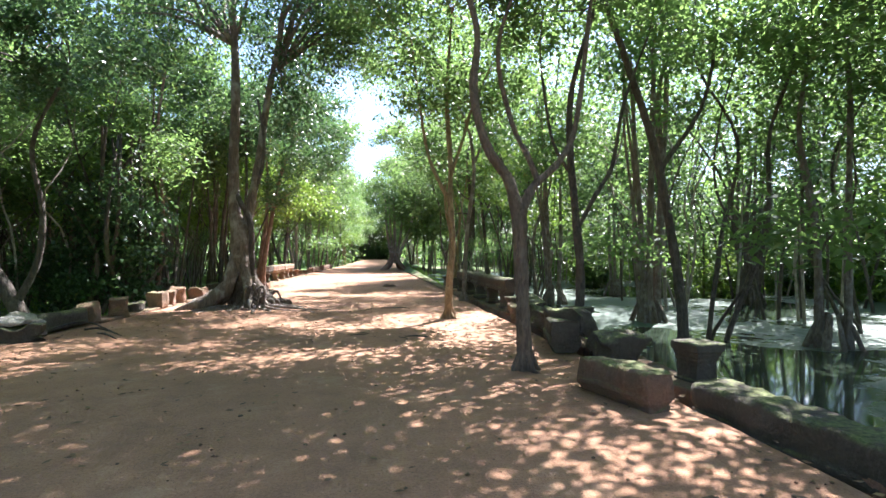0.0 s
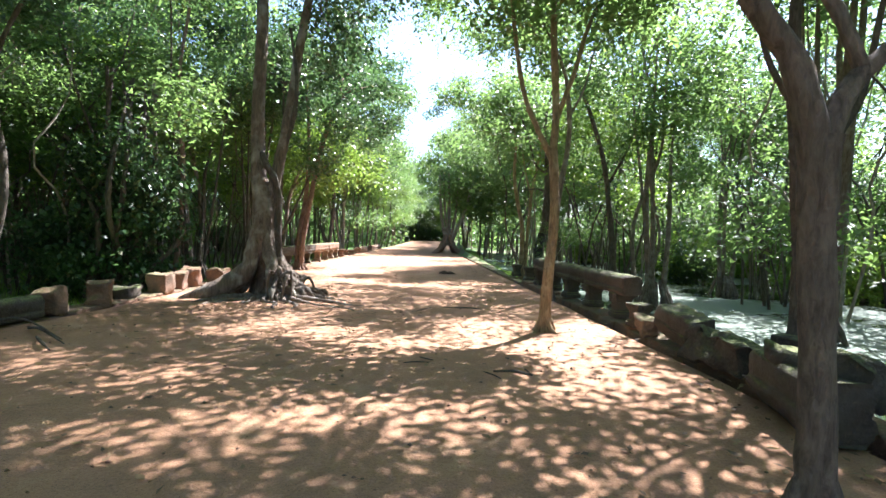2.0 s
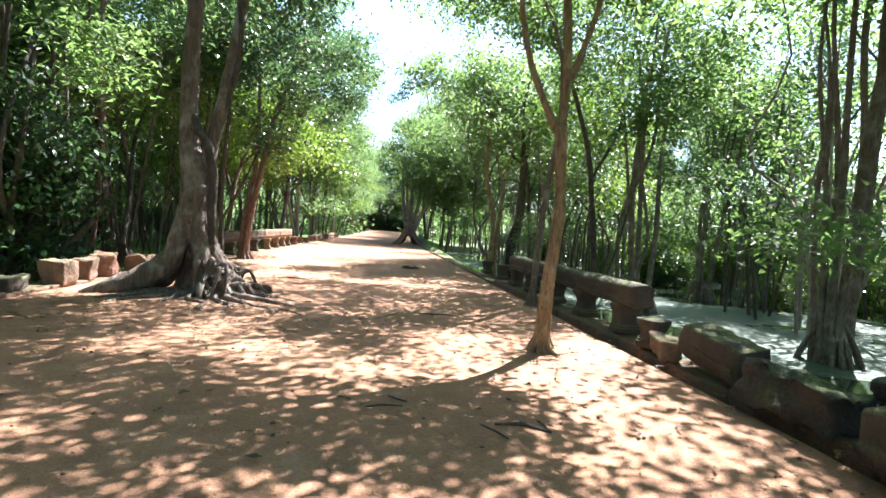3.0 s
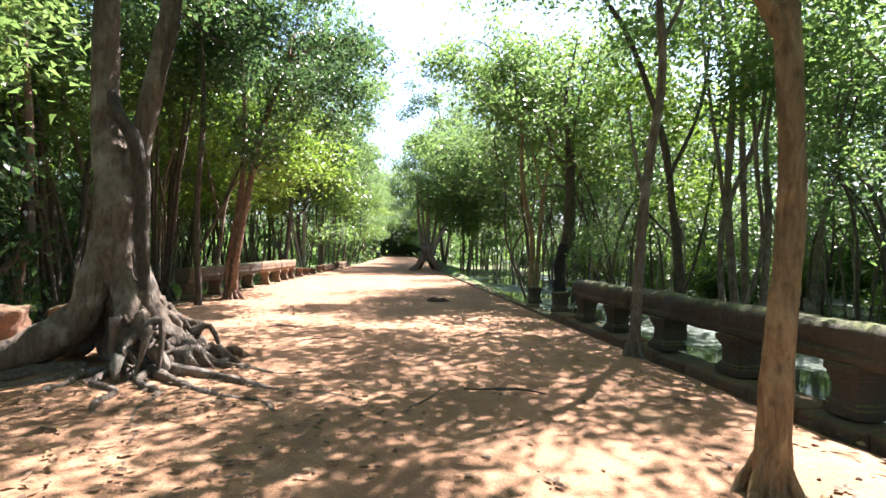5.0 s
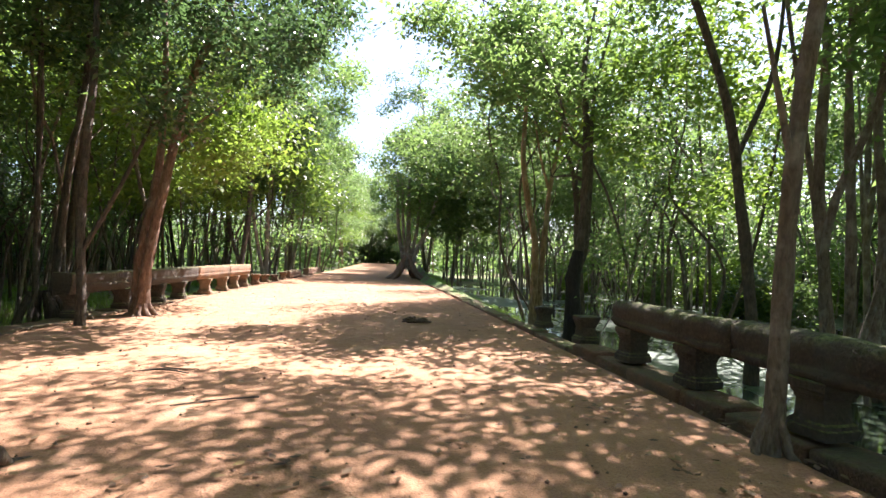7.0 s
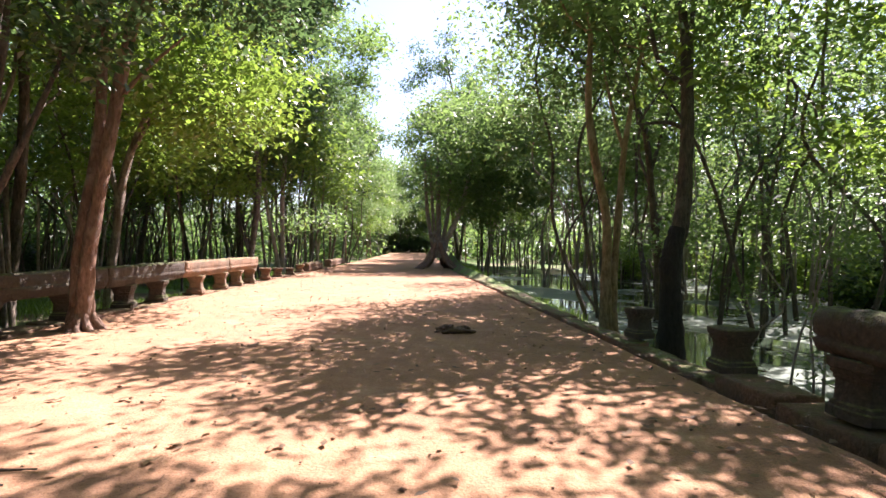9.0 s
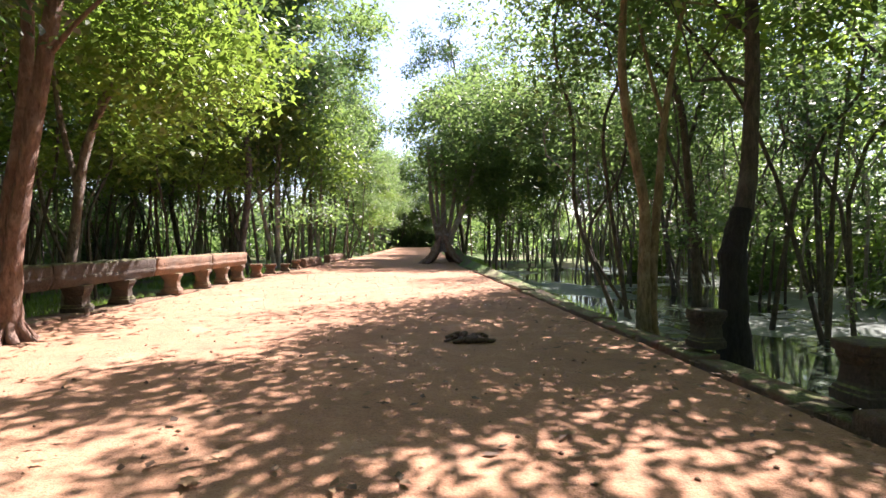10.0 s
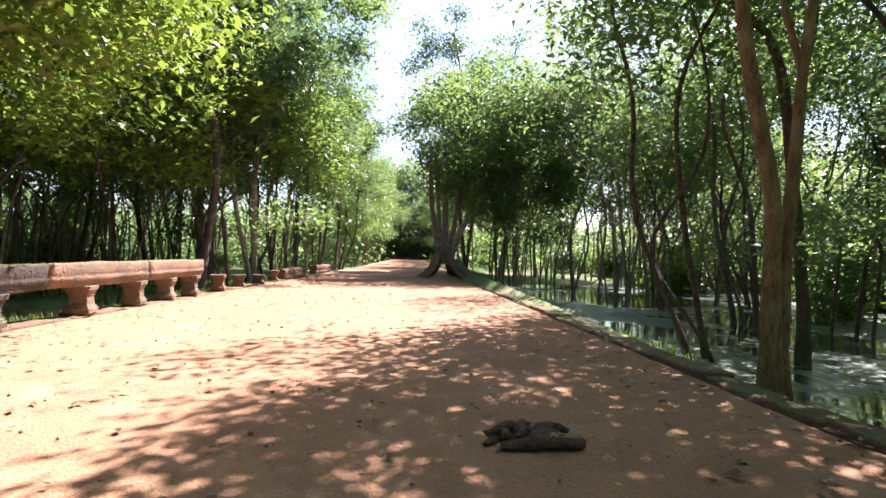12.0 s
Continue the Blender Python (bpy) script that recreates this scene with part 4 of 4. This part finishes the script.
# ---- the woods on both sides ----


def wood_tree(seed, height, r, stems, bark, leaf, leaves, size, low=0.42, wide=2.6):
    """A template for the trees of the woods, built at the origin."""
    rng = np.random.default_rng(seed)
    limbs = []
    for i in range(stems):
        a = rng.uniform(0, 2 * math.pi)
        d = 0.0 if i == 0 else rng.uniform(0.2, 0.5)
        lean = rng.normal(0, 0.5, 2) + (np.array([math.cos(a), math.sin(a)]) * 0.9 if i else 0)
        x0, y0 = d * math.cos(a), d * math.sin(a)
        k = rng.uniform(0.75, 1.0) if i else 1.0
        limbs.append([(x0, y0, -0.6, r * 1.4 * k), (x0, y0, 0.3, r * k), *[(x0 + 1.3 * lean[0] * f + rng.normal(0, 0.26), y0 + 1.3 * lean[1] * f + rng.normal(0, 0.26), height * f * k, r * k * (1 - 0.75 * f)) for f in (0.25, 0.45, 0.65, 0.9)]])
    crowns = []
    for l in limbs:
        x, y, z = l[-1][:3]
        crowns.append((x, y, z - 0.12 * height, wide * 0.8, wide * 0.8, height * 0.22, 16))
    for j in range(6):
        a = rng.uniform(0, 2 * math.pi)
        q = rng.uniform(0.4, 1.0) * wide
        crowns.append((q * math.cos(a), q * math.sin(a), height * rng.uniform(low, 0.8), 1.1, 1.1, 0.75, 5))
    return tree(pose(0, 0, 0), "slender forest tree in thin green leaf", limbs, crowns, bark, leaf, seed, leaves, size, "trees of the woods", clump=0.42, twigs=9, fine=True)


TEMPLATES = [wood_tree(201, 13.0, 0.085, 2, BARK, LEAF, 9000, 0.175, 0.36, 2.9), wood_tree(202, 15.5, 0.12, 1, BARK_DARK, LEAF_DARK, 12500, 0.185, 0.36, 3.2), wood_tree(203, 11.0, 0.06, 3, BARK_DARK, LEAF, 8400, 0.17, 0.22, 2.9), wood_tree(204, 16.5, 0.11, 2, BARK_PALE, LEAF, 12500, 0.185, 0.36, 3.2), wood_tree(205, 8.5, 0.045, 2, BARK_DARK, LEAF_LIME, 8000, 0.165, 0.42, 2.4), wood_tree(206, 14.0, 0.08, 1, BARK_RED, LEAF, 9500, 0.165, 0.3, 3.0)]
TALL = (13.0, 15.5, 11.0, 16.5, 8.5, 14.0)


def shades_glade(x, y, z):
    """Whether leaves at this place would darken the sunny stretch of the causeway."""
    gx, gy = x - z * sd[0] / sd[2], y - z * sd[1] / sd[2]
    return (-6.0 < gx < -1.2 and 23.5 < gy < 36) or (-1.2 <= gx < 4.2 and 29.5 < gy < 36)


def plant(kind, x, y, size, turn):
    z = max(ground_height(x, y), WATER_Z - 0.2)
    return copy_thing(TEMPLATES[kind], Matrix.LocRotScale((x, y, z), Euler((0, 0, turn)), [size] * 3))


def plant_woods():
    rng = np.random.default_rng(77)
    # trees close to the causeway, several added out of view for shade: kind, x, y, size
    spots = [(2, 8.4, 4.6, 0.9), (2, 7.8, 10.1, 0.95), (0, 9.5, -1.5, 0.9), (5, 10.6, 2.2, 0.9), (0, 11.2, 6.4, 0.85), (2, 12.2, 10.4, 0.9), (0, 6.8, 18.2, 0.8), (0, 7.3, 4.8, 0.85), (4, 8.4, 22.4, 0.85), (0, 15.5, 34.5, 0.8), (0, 11.5, 39.0, 0.8), (0, 13.5, 44.0, 0.85), (2, 9.4, 34.5, 0.75), (2, 5.9, 27.6, 0.9), (2, -9.4, 8.2, 0.9), (5, -6.9, 19.6, 1.0), (1, -6.9, 26.4, 0.9), (0, -7.6, 23.6, 1.0), (3, 5.4, -5.0, 1.0), (0, 8.6, 1.6, 0.9), (2, 13.0, 35.5, 0.9), (0, 9.0, 41.5, 0.85), (3, 7.2, 48.0, 0.9), (1, -7.4, 1.0, 1.0), (3, -7.0, -5.0, 1.0), (1, 1.0, -9.0, 1.0), (1, -3.2, -11.5, 1.0), (3, 4.6, -11.0, 1.0)]
    # trees that close the far end
    for i in range(9):
        spots.append((int(rng.integers(0, 6)), -7 + 3.1 * i, 100 + rng.uniform(-2, 2), rng.uniform(0.8, 1.1)))
    # rows beside the far stretch, whose crowns meet over it
    for i in range(20):
        y = 38 + 3.3 * i
        spots.append((int(rng.integers(0, 6)), left_edge(y) - rng.uniform(0.8, 2.6), y + rng.uniform(-1, 1), rng.uniform(0.75, 1.05)))
        if y > 44:
            spots.append((int(rng.integers(0, 6)), right_edge(y) + rng.uniform(0.8, 2.4), y + rng.uniform(-1, 1), rng.uniform(0.75, 1.05)))
    tries = 0
    while len(spots) < 178 and tries < 9000:
        tries += 1
        y = rng.uniform(-5, 62)
        side = 1 if rng.random() < 0.25 else -1
        off = 2.2 + 20 * rng.random() ** 1.2
        x = right_edge(y) + off + 1.8 if side > 0 else left_edge(y) - off
        kind = int(rng.integers(0, 6)) if side < 0 else (0, 2, 4, 2)[int(rng.integers(0, 4))]
        if any((x - s[1]) ** 2 + (y - s[2]) ** 2 < (1.5 + 0.05 * off) ** 2 for s in spots):
            continue
        if side > 0 and ((x - 8.3) ** 2 + (y - 13.3) ** 2 < 6 or (x < 10 and y < 22)):
            continue
        if side > 0 and x < 20 and 14 < y < 48 and rng.random() < 0.6:
            continue
        if side < 0 and x > -9.5 and 9 < y < 20:
            continue
        if any(shades_glade(x + dx, y + dy, TALL[kind] * f) for f in (0.35, 0.5, 0.7, 0.85) for dx in (-1.8, 0, 1.8) for dy in (-1.8, 0, 1.8)):
            continue
        spots.append((kind, x, y, rng.uniform(0.85, 1.15)))
    # tall trees that lean over the causeway from its far bank
    spots += [(1, -4.5, 35.5, 1.1), (3, -4.1, 40.2, 1.1)]
    first = {}
    for kind, x, y, size in spots:
        turn = rng.uniform(0, 6.28)
        if kind in first:
            plant(kind, x, y, size, turn)
        else:
            first[kind] = pose(x, y, max(ground_height(x, y), WATER_Z - 0.2), 0, 0, math.degrees(turn))
    return first


FIRST = plant_woods()


def sapling_template(seed, bark, leaf):
    rng = np.random.default_rng(seed)
    base = thing("sapling", pose(0, 0, 0), "thin bare-stemmed sapling with a small leafy top", "tree", "saplings of the woods")
    tops = []
    for i in range(4):
        x, y = rng.normal(0, 0.45, 2)
        lean = rng.normal(0, 1.2, 2)
        h = rng.uniform(5.5, 8.5)
        part("stem", raw_mesh("stem", *tube([(x, y, -0.5, 0.05), (x + 0.25 * lean[0], y + 0.25 * lean[1], 0.35 * h, 0.034), (x + 0.4 * lean[0] + rng.normal(0, 0.35), y + 0.4 * lean[1] + rng.normal(0, 0.35), 0.55 * h, 0.03), (x + 0.7 * lean[0] + rng.normal(0, 0.3), y + 0.7 * lean[1], 0.78 * h, 0.022), (x + lean[0], y + lean[1], h, 0.012)], 5, 10, 0.06, rng)), bark, base)
        tops.append(ellipsoid_points((x + lean[0], y + lean[1], h - 0.6), (0.9, 0.9, 1.1), 6, rng))
        if i % 2:
            tops.append(ellipsoid_points((x + 0.6 * lean[0], y + 0.6 * lean[1], 0.5 * h), (0.7, 0.7, 0.9), 4, rng))
    part("crown", raw_mesh("crown", *leaf_cloud(np.vstack(tops), 0.32, 1900, 0.14, rng, fine=True), smooth=False), leaf, base)
    return base


def plant_saplings():
    rng = np.random.default_rng(83)
    kinds = [sapling_template(501, BARK_PALE, LEAF), sapling_template(502, BARK_DARK, LEAF_DARK), sapling_template(503, BARK, LEAF)]
    done = 0
    while done < 165:
        y = rng.uniform(4, 52)
        side = 1 if rng.random() < 0.3 else -1
        off = 2.0 + 15 * rng.random()
        x = right_edge(y) + off + (3.5 if y < 24 else 0.5) if side > 0 else left_edge(y) - off
        if (side < 0 and x > -8.5 and 8 < y < 21) or (side > 0 and (x - 8.3) ** 2 + (y - 13.3) ** 2 < 4):
            continue
        z = max(ground_height(x, y), WATER_Z - 0.1)
        if done < 3:
            kinds[done].matrix_basis = pose(x, y, z)
        else:
            copy_thing(kinds[int(rng.integers(0, 3))], Matrix.LocRotScale((x, y, z), Euler((0, 0, rng.uniform(0, 6.28))), [rng.uniform(0.7, 1.25)] * 3))
        done += 1


plant_saplings()


def bush_template(seed, leaf, n, size):
    rng = np.random.default_rng(seed)
    base = thing("shrub", pose(0, 0, 0), "low green shrub in the undergrowth", "shrub", "shrubs of the undergrowth")
    centres = ellipsoid_points((0, 0, 0.75), (0.9, 0.9, 0.7), 16, rng)
    for c in centres[:5]:
        part("stem", raw_mesh("stem", *branch_out((0, 0, -0.1), 0.02, c, rng, 4)), BARK, base)
    part("foliage", raw_mesh("foliage", *leaf_cloud(centres, 0.26, n, size, rng, fine=True), smooth=False), leaf, base)
    return base


def plant_bushes():
    rng = np.random.default_rng(91)
    kinds = [bush_template(301, LEAF, 2600, 0.13), bush_template(302, LEAF_LIME, 2300, 0.14), bush_template(303, LEAF_DARK, 2600, 0.13)]
    done = 0
    while done < 110:
        y = rng.uniform(2, 62)
        side = 1 if rng.random() < 0.7 else -1
        x = right_edge(y) + 9 + 16 * rng.random() if side > 0 else left_edge(y) - 9 - 15 * rng.random()
        if side > 0 and y < 20 and x < 16:
            continue
        z = max(ground_height(x, y), WATER_Z)
        m = Matrix.LocRotScale((x, y, z), Euler((0, 0, rng.uniform(0, 6.28))), [rng.uniform(0.7, 1.7)] * 3)
        if done < 3:
            kinds[done].matrix_basis = Matrix.LocRotScale((x, y, z), None, None)
        else:
            copy_thing(kinds[1 if side > 0 and rng.random() < 0.5 else int(rng.integers(0, 3))], m)
        done += 1


plant_bushes()


def lime_saplings():
    """The bright saplings beside the sunny stretch."""
    for i, (x, y, s) in enumerate(((-6.2, 34.5, 1.0), (-5.0, 38.5, 1.15), (-4.4, 43.0, 1.25), (-8.5, 31.0, 1.0))):
        plant(4, x, y, s, 1.7 * i)


lime_saplings()
copy_thing(bpy.data.objects["sapling"], Matrix.LocRotScale((4.55, 19.7, -0.55), Euler((0, 0, 2.0)), [0.36] * 3))
for k, m in FIRST.items():
    TEMPLATES[k].matrix_basis = m


def far_woods():
    rng = np.random.default_rng(55)
    c = []
    for i in range(1500):
        a = rng.uniform(-math.pi, math.pi)
        d = rng.uniform(0, 8)
        if i % 3 == 0:
            a *= 0.1
        x, y = 0.5 + (29 + d) * math.sin(a), 32 + (72 + d) * math.cos(a)
        c.append((x, y, rng.uniform(0.02, 1) ** 1.4 * (16.0 if x < 8 else 10.0)))
    for i in range(420):
        c.append((rng.uniform(21, 27), rng.uniform(-12, 52), 5.0 * rng.random() ** 1.6 - 0.2))
    for i in range(420):
        c.append((rng.uniform(-27, -19), rng.uniform(-5, 66), 4.5 * rng.random() ** 1.3 - 0.3))
    while len(c) < 2900:
        x, y = rng.uniform(-26, 28), rng.uniform(62, 104)
        if not left_edge(y) - 2 < x < right_edge(y) + 2:
            c.append((x, y, 5.0 * rng.random() ** 1.3 - 0.3))
    v, f = leaf_cloud(c, 1.2, 270000, 0.5, rng, fine=True)
    ob = part("far_woods", raw_mesh("far_woods", v, f, smooth=False), LEAF)
    tagged(ob, "distant green woods that close the view", "woods", kind="stuff")


far_woods()

# ---- grass, litter, small things ----


def grass_blades():
    rng = np.random.default_rng(66)
    vs = []
    while len(vs) < 26000 * 3:
        y = rng.uniform(5, 48)
        if rng.random() < 0.55:
            x = left_edge(y) - 0.3 - 9 * rng.random() ** 1.3
        else:
            x = right_edge(y) + 0.7 + 5 * rng.random() ** 1.5
        z = ground_height(x, y)
        if z < WATER_Z or noise.noise(Vector((x * 0.4, y * 0.4, 1))) < -0.1:
            continue
        a, h = rng.uniform(0, 6.28), rng.uniform(0.08, 0.28)
        c, s = math.cos(a), math.sin(a)
        vs += [(x - 0.012 * s, y + 0.012 * c, z - 0.01), (x + 0.012 * s, y - 0.012 * c, z - 0.01), (x + 0.5 * h * c, y + 0.5 * h * s, z + h)]
    me = raw_mesh("grass", vs, np.arange(len(vs)).reshape(-1, 3), smooth=False)
    tagged(part("grass", me, GRASS), "short green grass beside the causeway", "grass", kind="stuff")


grass_blades()


def fallen_leaves():
    rng = np.random.default_rng(67)
    n = 5200
    y = rng.uniform(-2, 44, n)
    f = rng.random(n)
    edge = rng.random(n) < 0.5
    f = np.where(edge, np.where(rng.random(n) < 0.5, 0.12 * f ** 1.5, 1 - 0.14 * f ** 1.5), f)
    p = [(left_edge(b) + 0.2 + (right_edge(b) - left_edge(b) - 0.3) * a, b, 0.012) for a, b in zip(f, y)]
    near_fig = rng.normal((-2.6, 13.6), (1.5, 1.1), (1300, 2))
    p += [(max(a, left_edge(b) + 0.2), b, 0.012) for a, b in near_fig]
    n = len(p)
    v, q = leaf_cloud(p, 0.0001, n, 0.085, rng, 0.0)
    v = v.reshape(-1, 4, 3)
    v[:, :, 2] = 0.018 + 0.25 * (v[:, :, 2] - v[:, :1, 2]).clip(-0.02, 0.06) + 0.006
    tagged(part("fallen_leaves", raw_mesh("fallen_leaves", v.reshape(-1, 3), q, smooth=False), DEAD_LEAF), "dry brown leaves scattered over the dirt", "leaves", kind="stuff")


fallen_leaves()


def pebbles():
    rng = np.random.default_rng(68)
    shape = np.array([(1, 0, 0), (0, 1, 0), (-1, 0, 0), (0, -1, 0), (0, 0, 0.8), (0, 0, -0.5)])
    faces = np.array([(0, 1, 4), (1, 2, 4), (2, 3, 4), (3, 0, 4), (1, 0, 5), (2, 1, 5), (3, 2, 5), (0, 3, 5)])
    pieces = []
    for i in range(2600):
        y = -1 + 36 * rng.random() ** 1.2
        x = left_edge(y) + 0.3 + (right_edge(y) - left_edge(y) - 0.4) * rng.random()
        r = 0.006 + 0.016 * rng.random() ** 3
        pieces.append((shape * r * rng.uniform(0.7, 1.4, (6, 1)) + np.array([x, y, 0.008]), faces))
    tagged(part("pebbles", raw_mesh("pebbles", *joined(pieces), smooth=False), STONE_RED), "small pebbles and crumbs of laterite on the dirt", "pebbles", kind="stuff")


pebbles()


def fallen_stick(points, seed, label="thin dry stick lying on the dirt"):
    rng = np.random.default_rng(seed)
    x0, y0 = points[0][:2]
    ob = part("stick", raw_mesh("stick", *tube([(x - x0, y - y0, z * 0.7, r * 0.7) for x, y, z, r in points], 6, 14, 0.12, rng)), BARK_DARK)
    ob.matrix_basis = pose(x0, y0, 0.0)
    return tagged(ob, label, "stick")


fallen_stick([(0.69, 13.89, 0.03, 0.012), (1.0, 13.85, 0.035, 0.02), (1.25, 13.82, 0.035, 0.02), (1.47, 13.67, 0.025, 0.012)], 1)
fallen_stick([(0.83, 9.04, 0.03, 0.014), (1.05, 9.02, 0.04, 0.022), (1.22, 8.89, 0.03, 0.02)], 2)
fallen_stick([(1.2, 9.12, 0.03, 0.01), (1.19, 9.0, 0.06, 0.012), (1.22, 8.88, 0.03, 0.012)], 3)
fallen_stick([(0.72, 9.05, 0.02, 0.01), (0.8, 8.9, 0.03, 0.012), (0.86, 8.78, 0.02, 0.008)], 4)
fallen_stick([(0.05, 9.7, 0.02, 0.012), (0.12, 9.6, 0.03, 0.014), (0.2, 9.55, 0.02, 0.008)], 5)
fallen_stick([(-0.15, 9.42, 0.02, 0.01), (0.0, 9.45, 0.03, 0.012), (0.15, 9.44, 0.02, 0.008)], 6)
fallen_stick([(0.45, 13.9, 0.02, 0.008), (0.3, 13.6, 0.03, 0.012), (0.1, 13.35, 0.02, 0.008)], 7)
fallen_stick([(-0.6, 17.1, 0.02, 0.01), (-0.9, 17.0, 0.03, 0.014), (-1.3, 16.85, 0.02, 0.008)], 8)
fallen_stick([(-1.5, 18.1, 0.02, 0.01), (-1.8, 18.25, 0.035, 0.018), (-2.1, 18.2, 0.02, 0.01)], 9)
fallen_stick([(-1.9, 18.45, 0.02, 0.01), (-1.7, 18.3, 0.03, 0.014), (-1.45, 18.3, 0.02, 0.008)], 10)
fallen_stick([(-4.9, 10.6, 0.05, 0.02), (-4.6, 10.2, 0.10, 0.03), (-4.3, 9.9, 0.03, 0.012)], 12, "dark dry branch beside the stone heap")
fallen_stick([(-5.4, 11.2, 0.05, 0.03), (-4.9, 10.7, 0.16, 0.03), (-4.35, 10.25, 0.03, 0.012)], 13, "dark dry branch beside the stone heap")
fallen_stick([(-6.0, 11.0, 0.1, 0.03), (-5.2, 10.75, 0.34, 0.03), (-4.5, 10.45, 0.05, 0.012)], 14, "dark dry branch beside the stone heap")


STUMP_WOOD = bark_material("weathered_root_wood", (0.045, 0.026, 0.016), (0.2, 0.125, 0.08), 9, (0.26, 0.2, 0.15), 0.3)


def old_stump():
    rng = np.random.default_rng(71)
    base = thing("tree_stump", Matrix.LocRotScale((1.58, 22.78, 0), None, (1.05, 1.0, 0.72)), "low worn stump of dark root wood in the dirt", "stump")
    part("core", block_mesh(0.36, 0.24, 0.08, 7, 0.03, 0.05), STUMP_WOOD, base)
    for x0, y0, x1, y1, z, r in ((-0.2, -0.14, 0.26, -0.15, 0.07, 0.055), (-0.26, 0.0, -0.02, 0.06, 0.12, 0.045), (0.0, 0.06, 0.24, 0.05, 0.1, 0.04), (-0.1, -0.1, -0.02, 0.14, 0.14, 0.04), (0.1, -0.14, 0.3, -0.05, 0.04, 0.03), (-0.28, -0.08, -0.15, 0.1, 0.05, 0.03)):
        part("root", raw_mesh("root", *tube([(x0, y0, z * 0.6, r * 0.6), ((x0 + x1) / 2 + 0.02, (y0 + y1) / 2, z, r), (x1, y1, z * 0.6, r * 0.5)], 7, 10, 0.14, rng)), STUMP_WOOD, base)


old_stump()

# ---- kerb stones, piece by piece ----


def kerb(name, edge, y0, y1, off, width, high, material, seed, label):
    rng = np.random.default_rng(seed)
    base = tagged(new(name), label, "kerb", kind="structure")
    meshes = []
    for i in range(5):
        me = bpy.data.meshes.new("stone")
        bm = block_mesh(width, 1.0, high + 0.2, seed + i, 0.03, 0.012, 1)
        bm.to_mesh(me)
        bm.free()
        me.materials.append(material)
        meshes.append(me)
    y = y0
    while y < y1:
        length = rng.uniform(0.6, 1.15)
        ob = new("stone", meshes[int(rng.integers(0, 5))])
        ob.parent = base
        mid = y + length / 2
        slope = math.degrees(math.atan2(edge(mid + 0.5) - edge(mid - 0.5), 1.0))
        ob.matrix_basis = Matrix.LocRotScale((edge(mid) + off + rng.uniform(-0.03, 0.03), mid, -0.2 + rng.uniform(-0.035, 0.02)), Euler((0, 0, radians(-slope + rng.uniform(-2, 2)))), (1, length - 0.02, 1))
        y += length
    return base


kerb("kerb_east", right_edge, 1.0, 19.0, 0.27, 0.46, 0.06, STONE_RED, 400, "low kerb of worn reddish laterite blocks by the pond")
kerb("kerb_bank", right_edge, 19.0, 42.0, 0.2, 0.34, 0.0, STONE_MOSSY, 420, "mossy kerb stones sunk level with the dirt")
kerb("kerb_west", left_edge, 9.0, 46.0, 0.05, 0.5, 0.04, STONE_RED, 410, "low kerb of worn reddish laterite blocks")
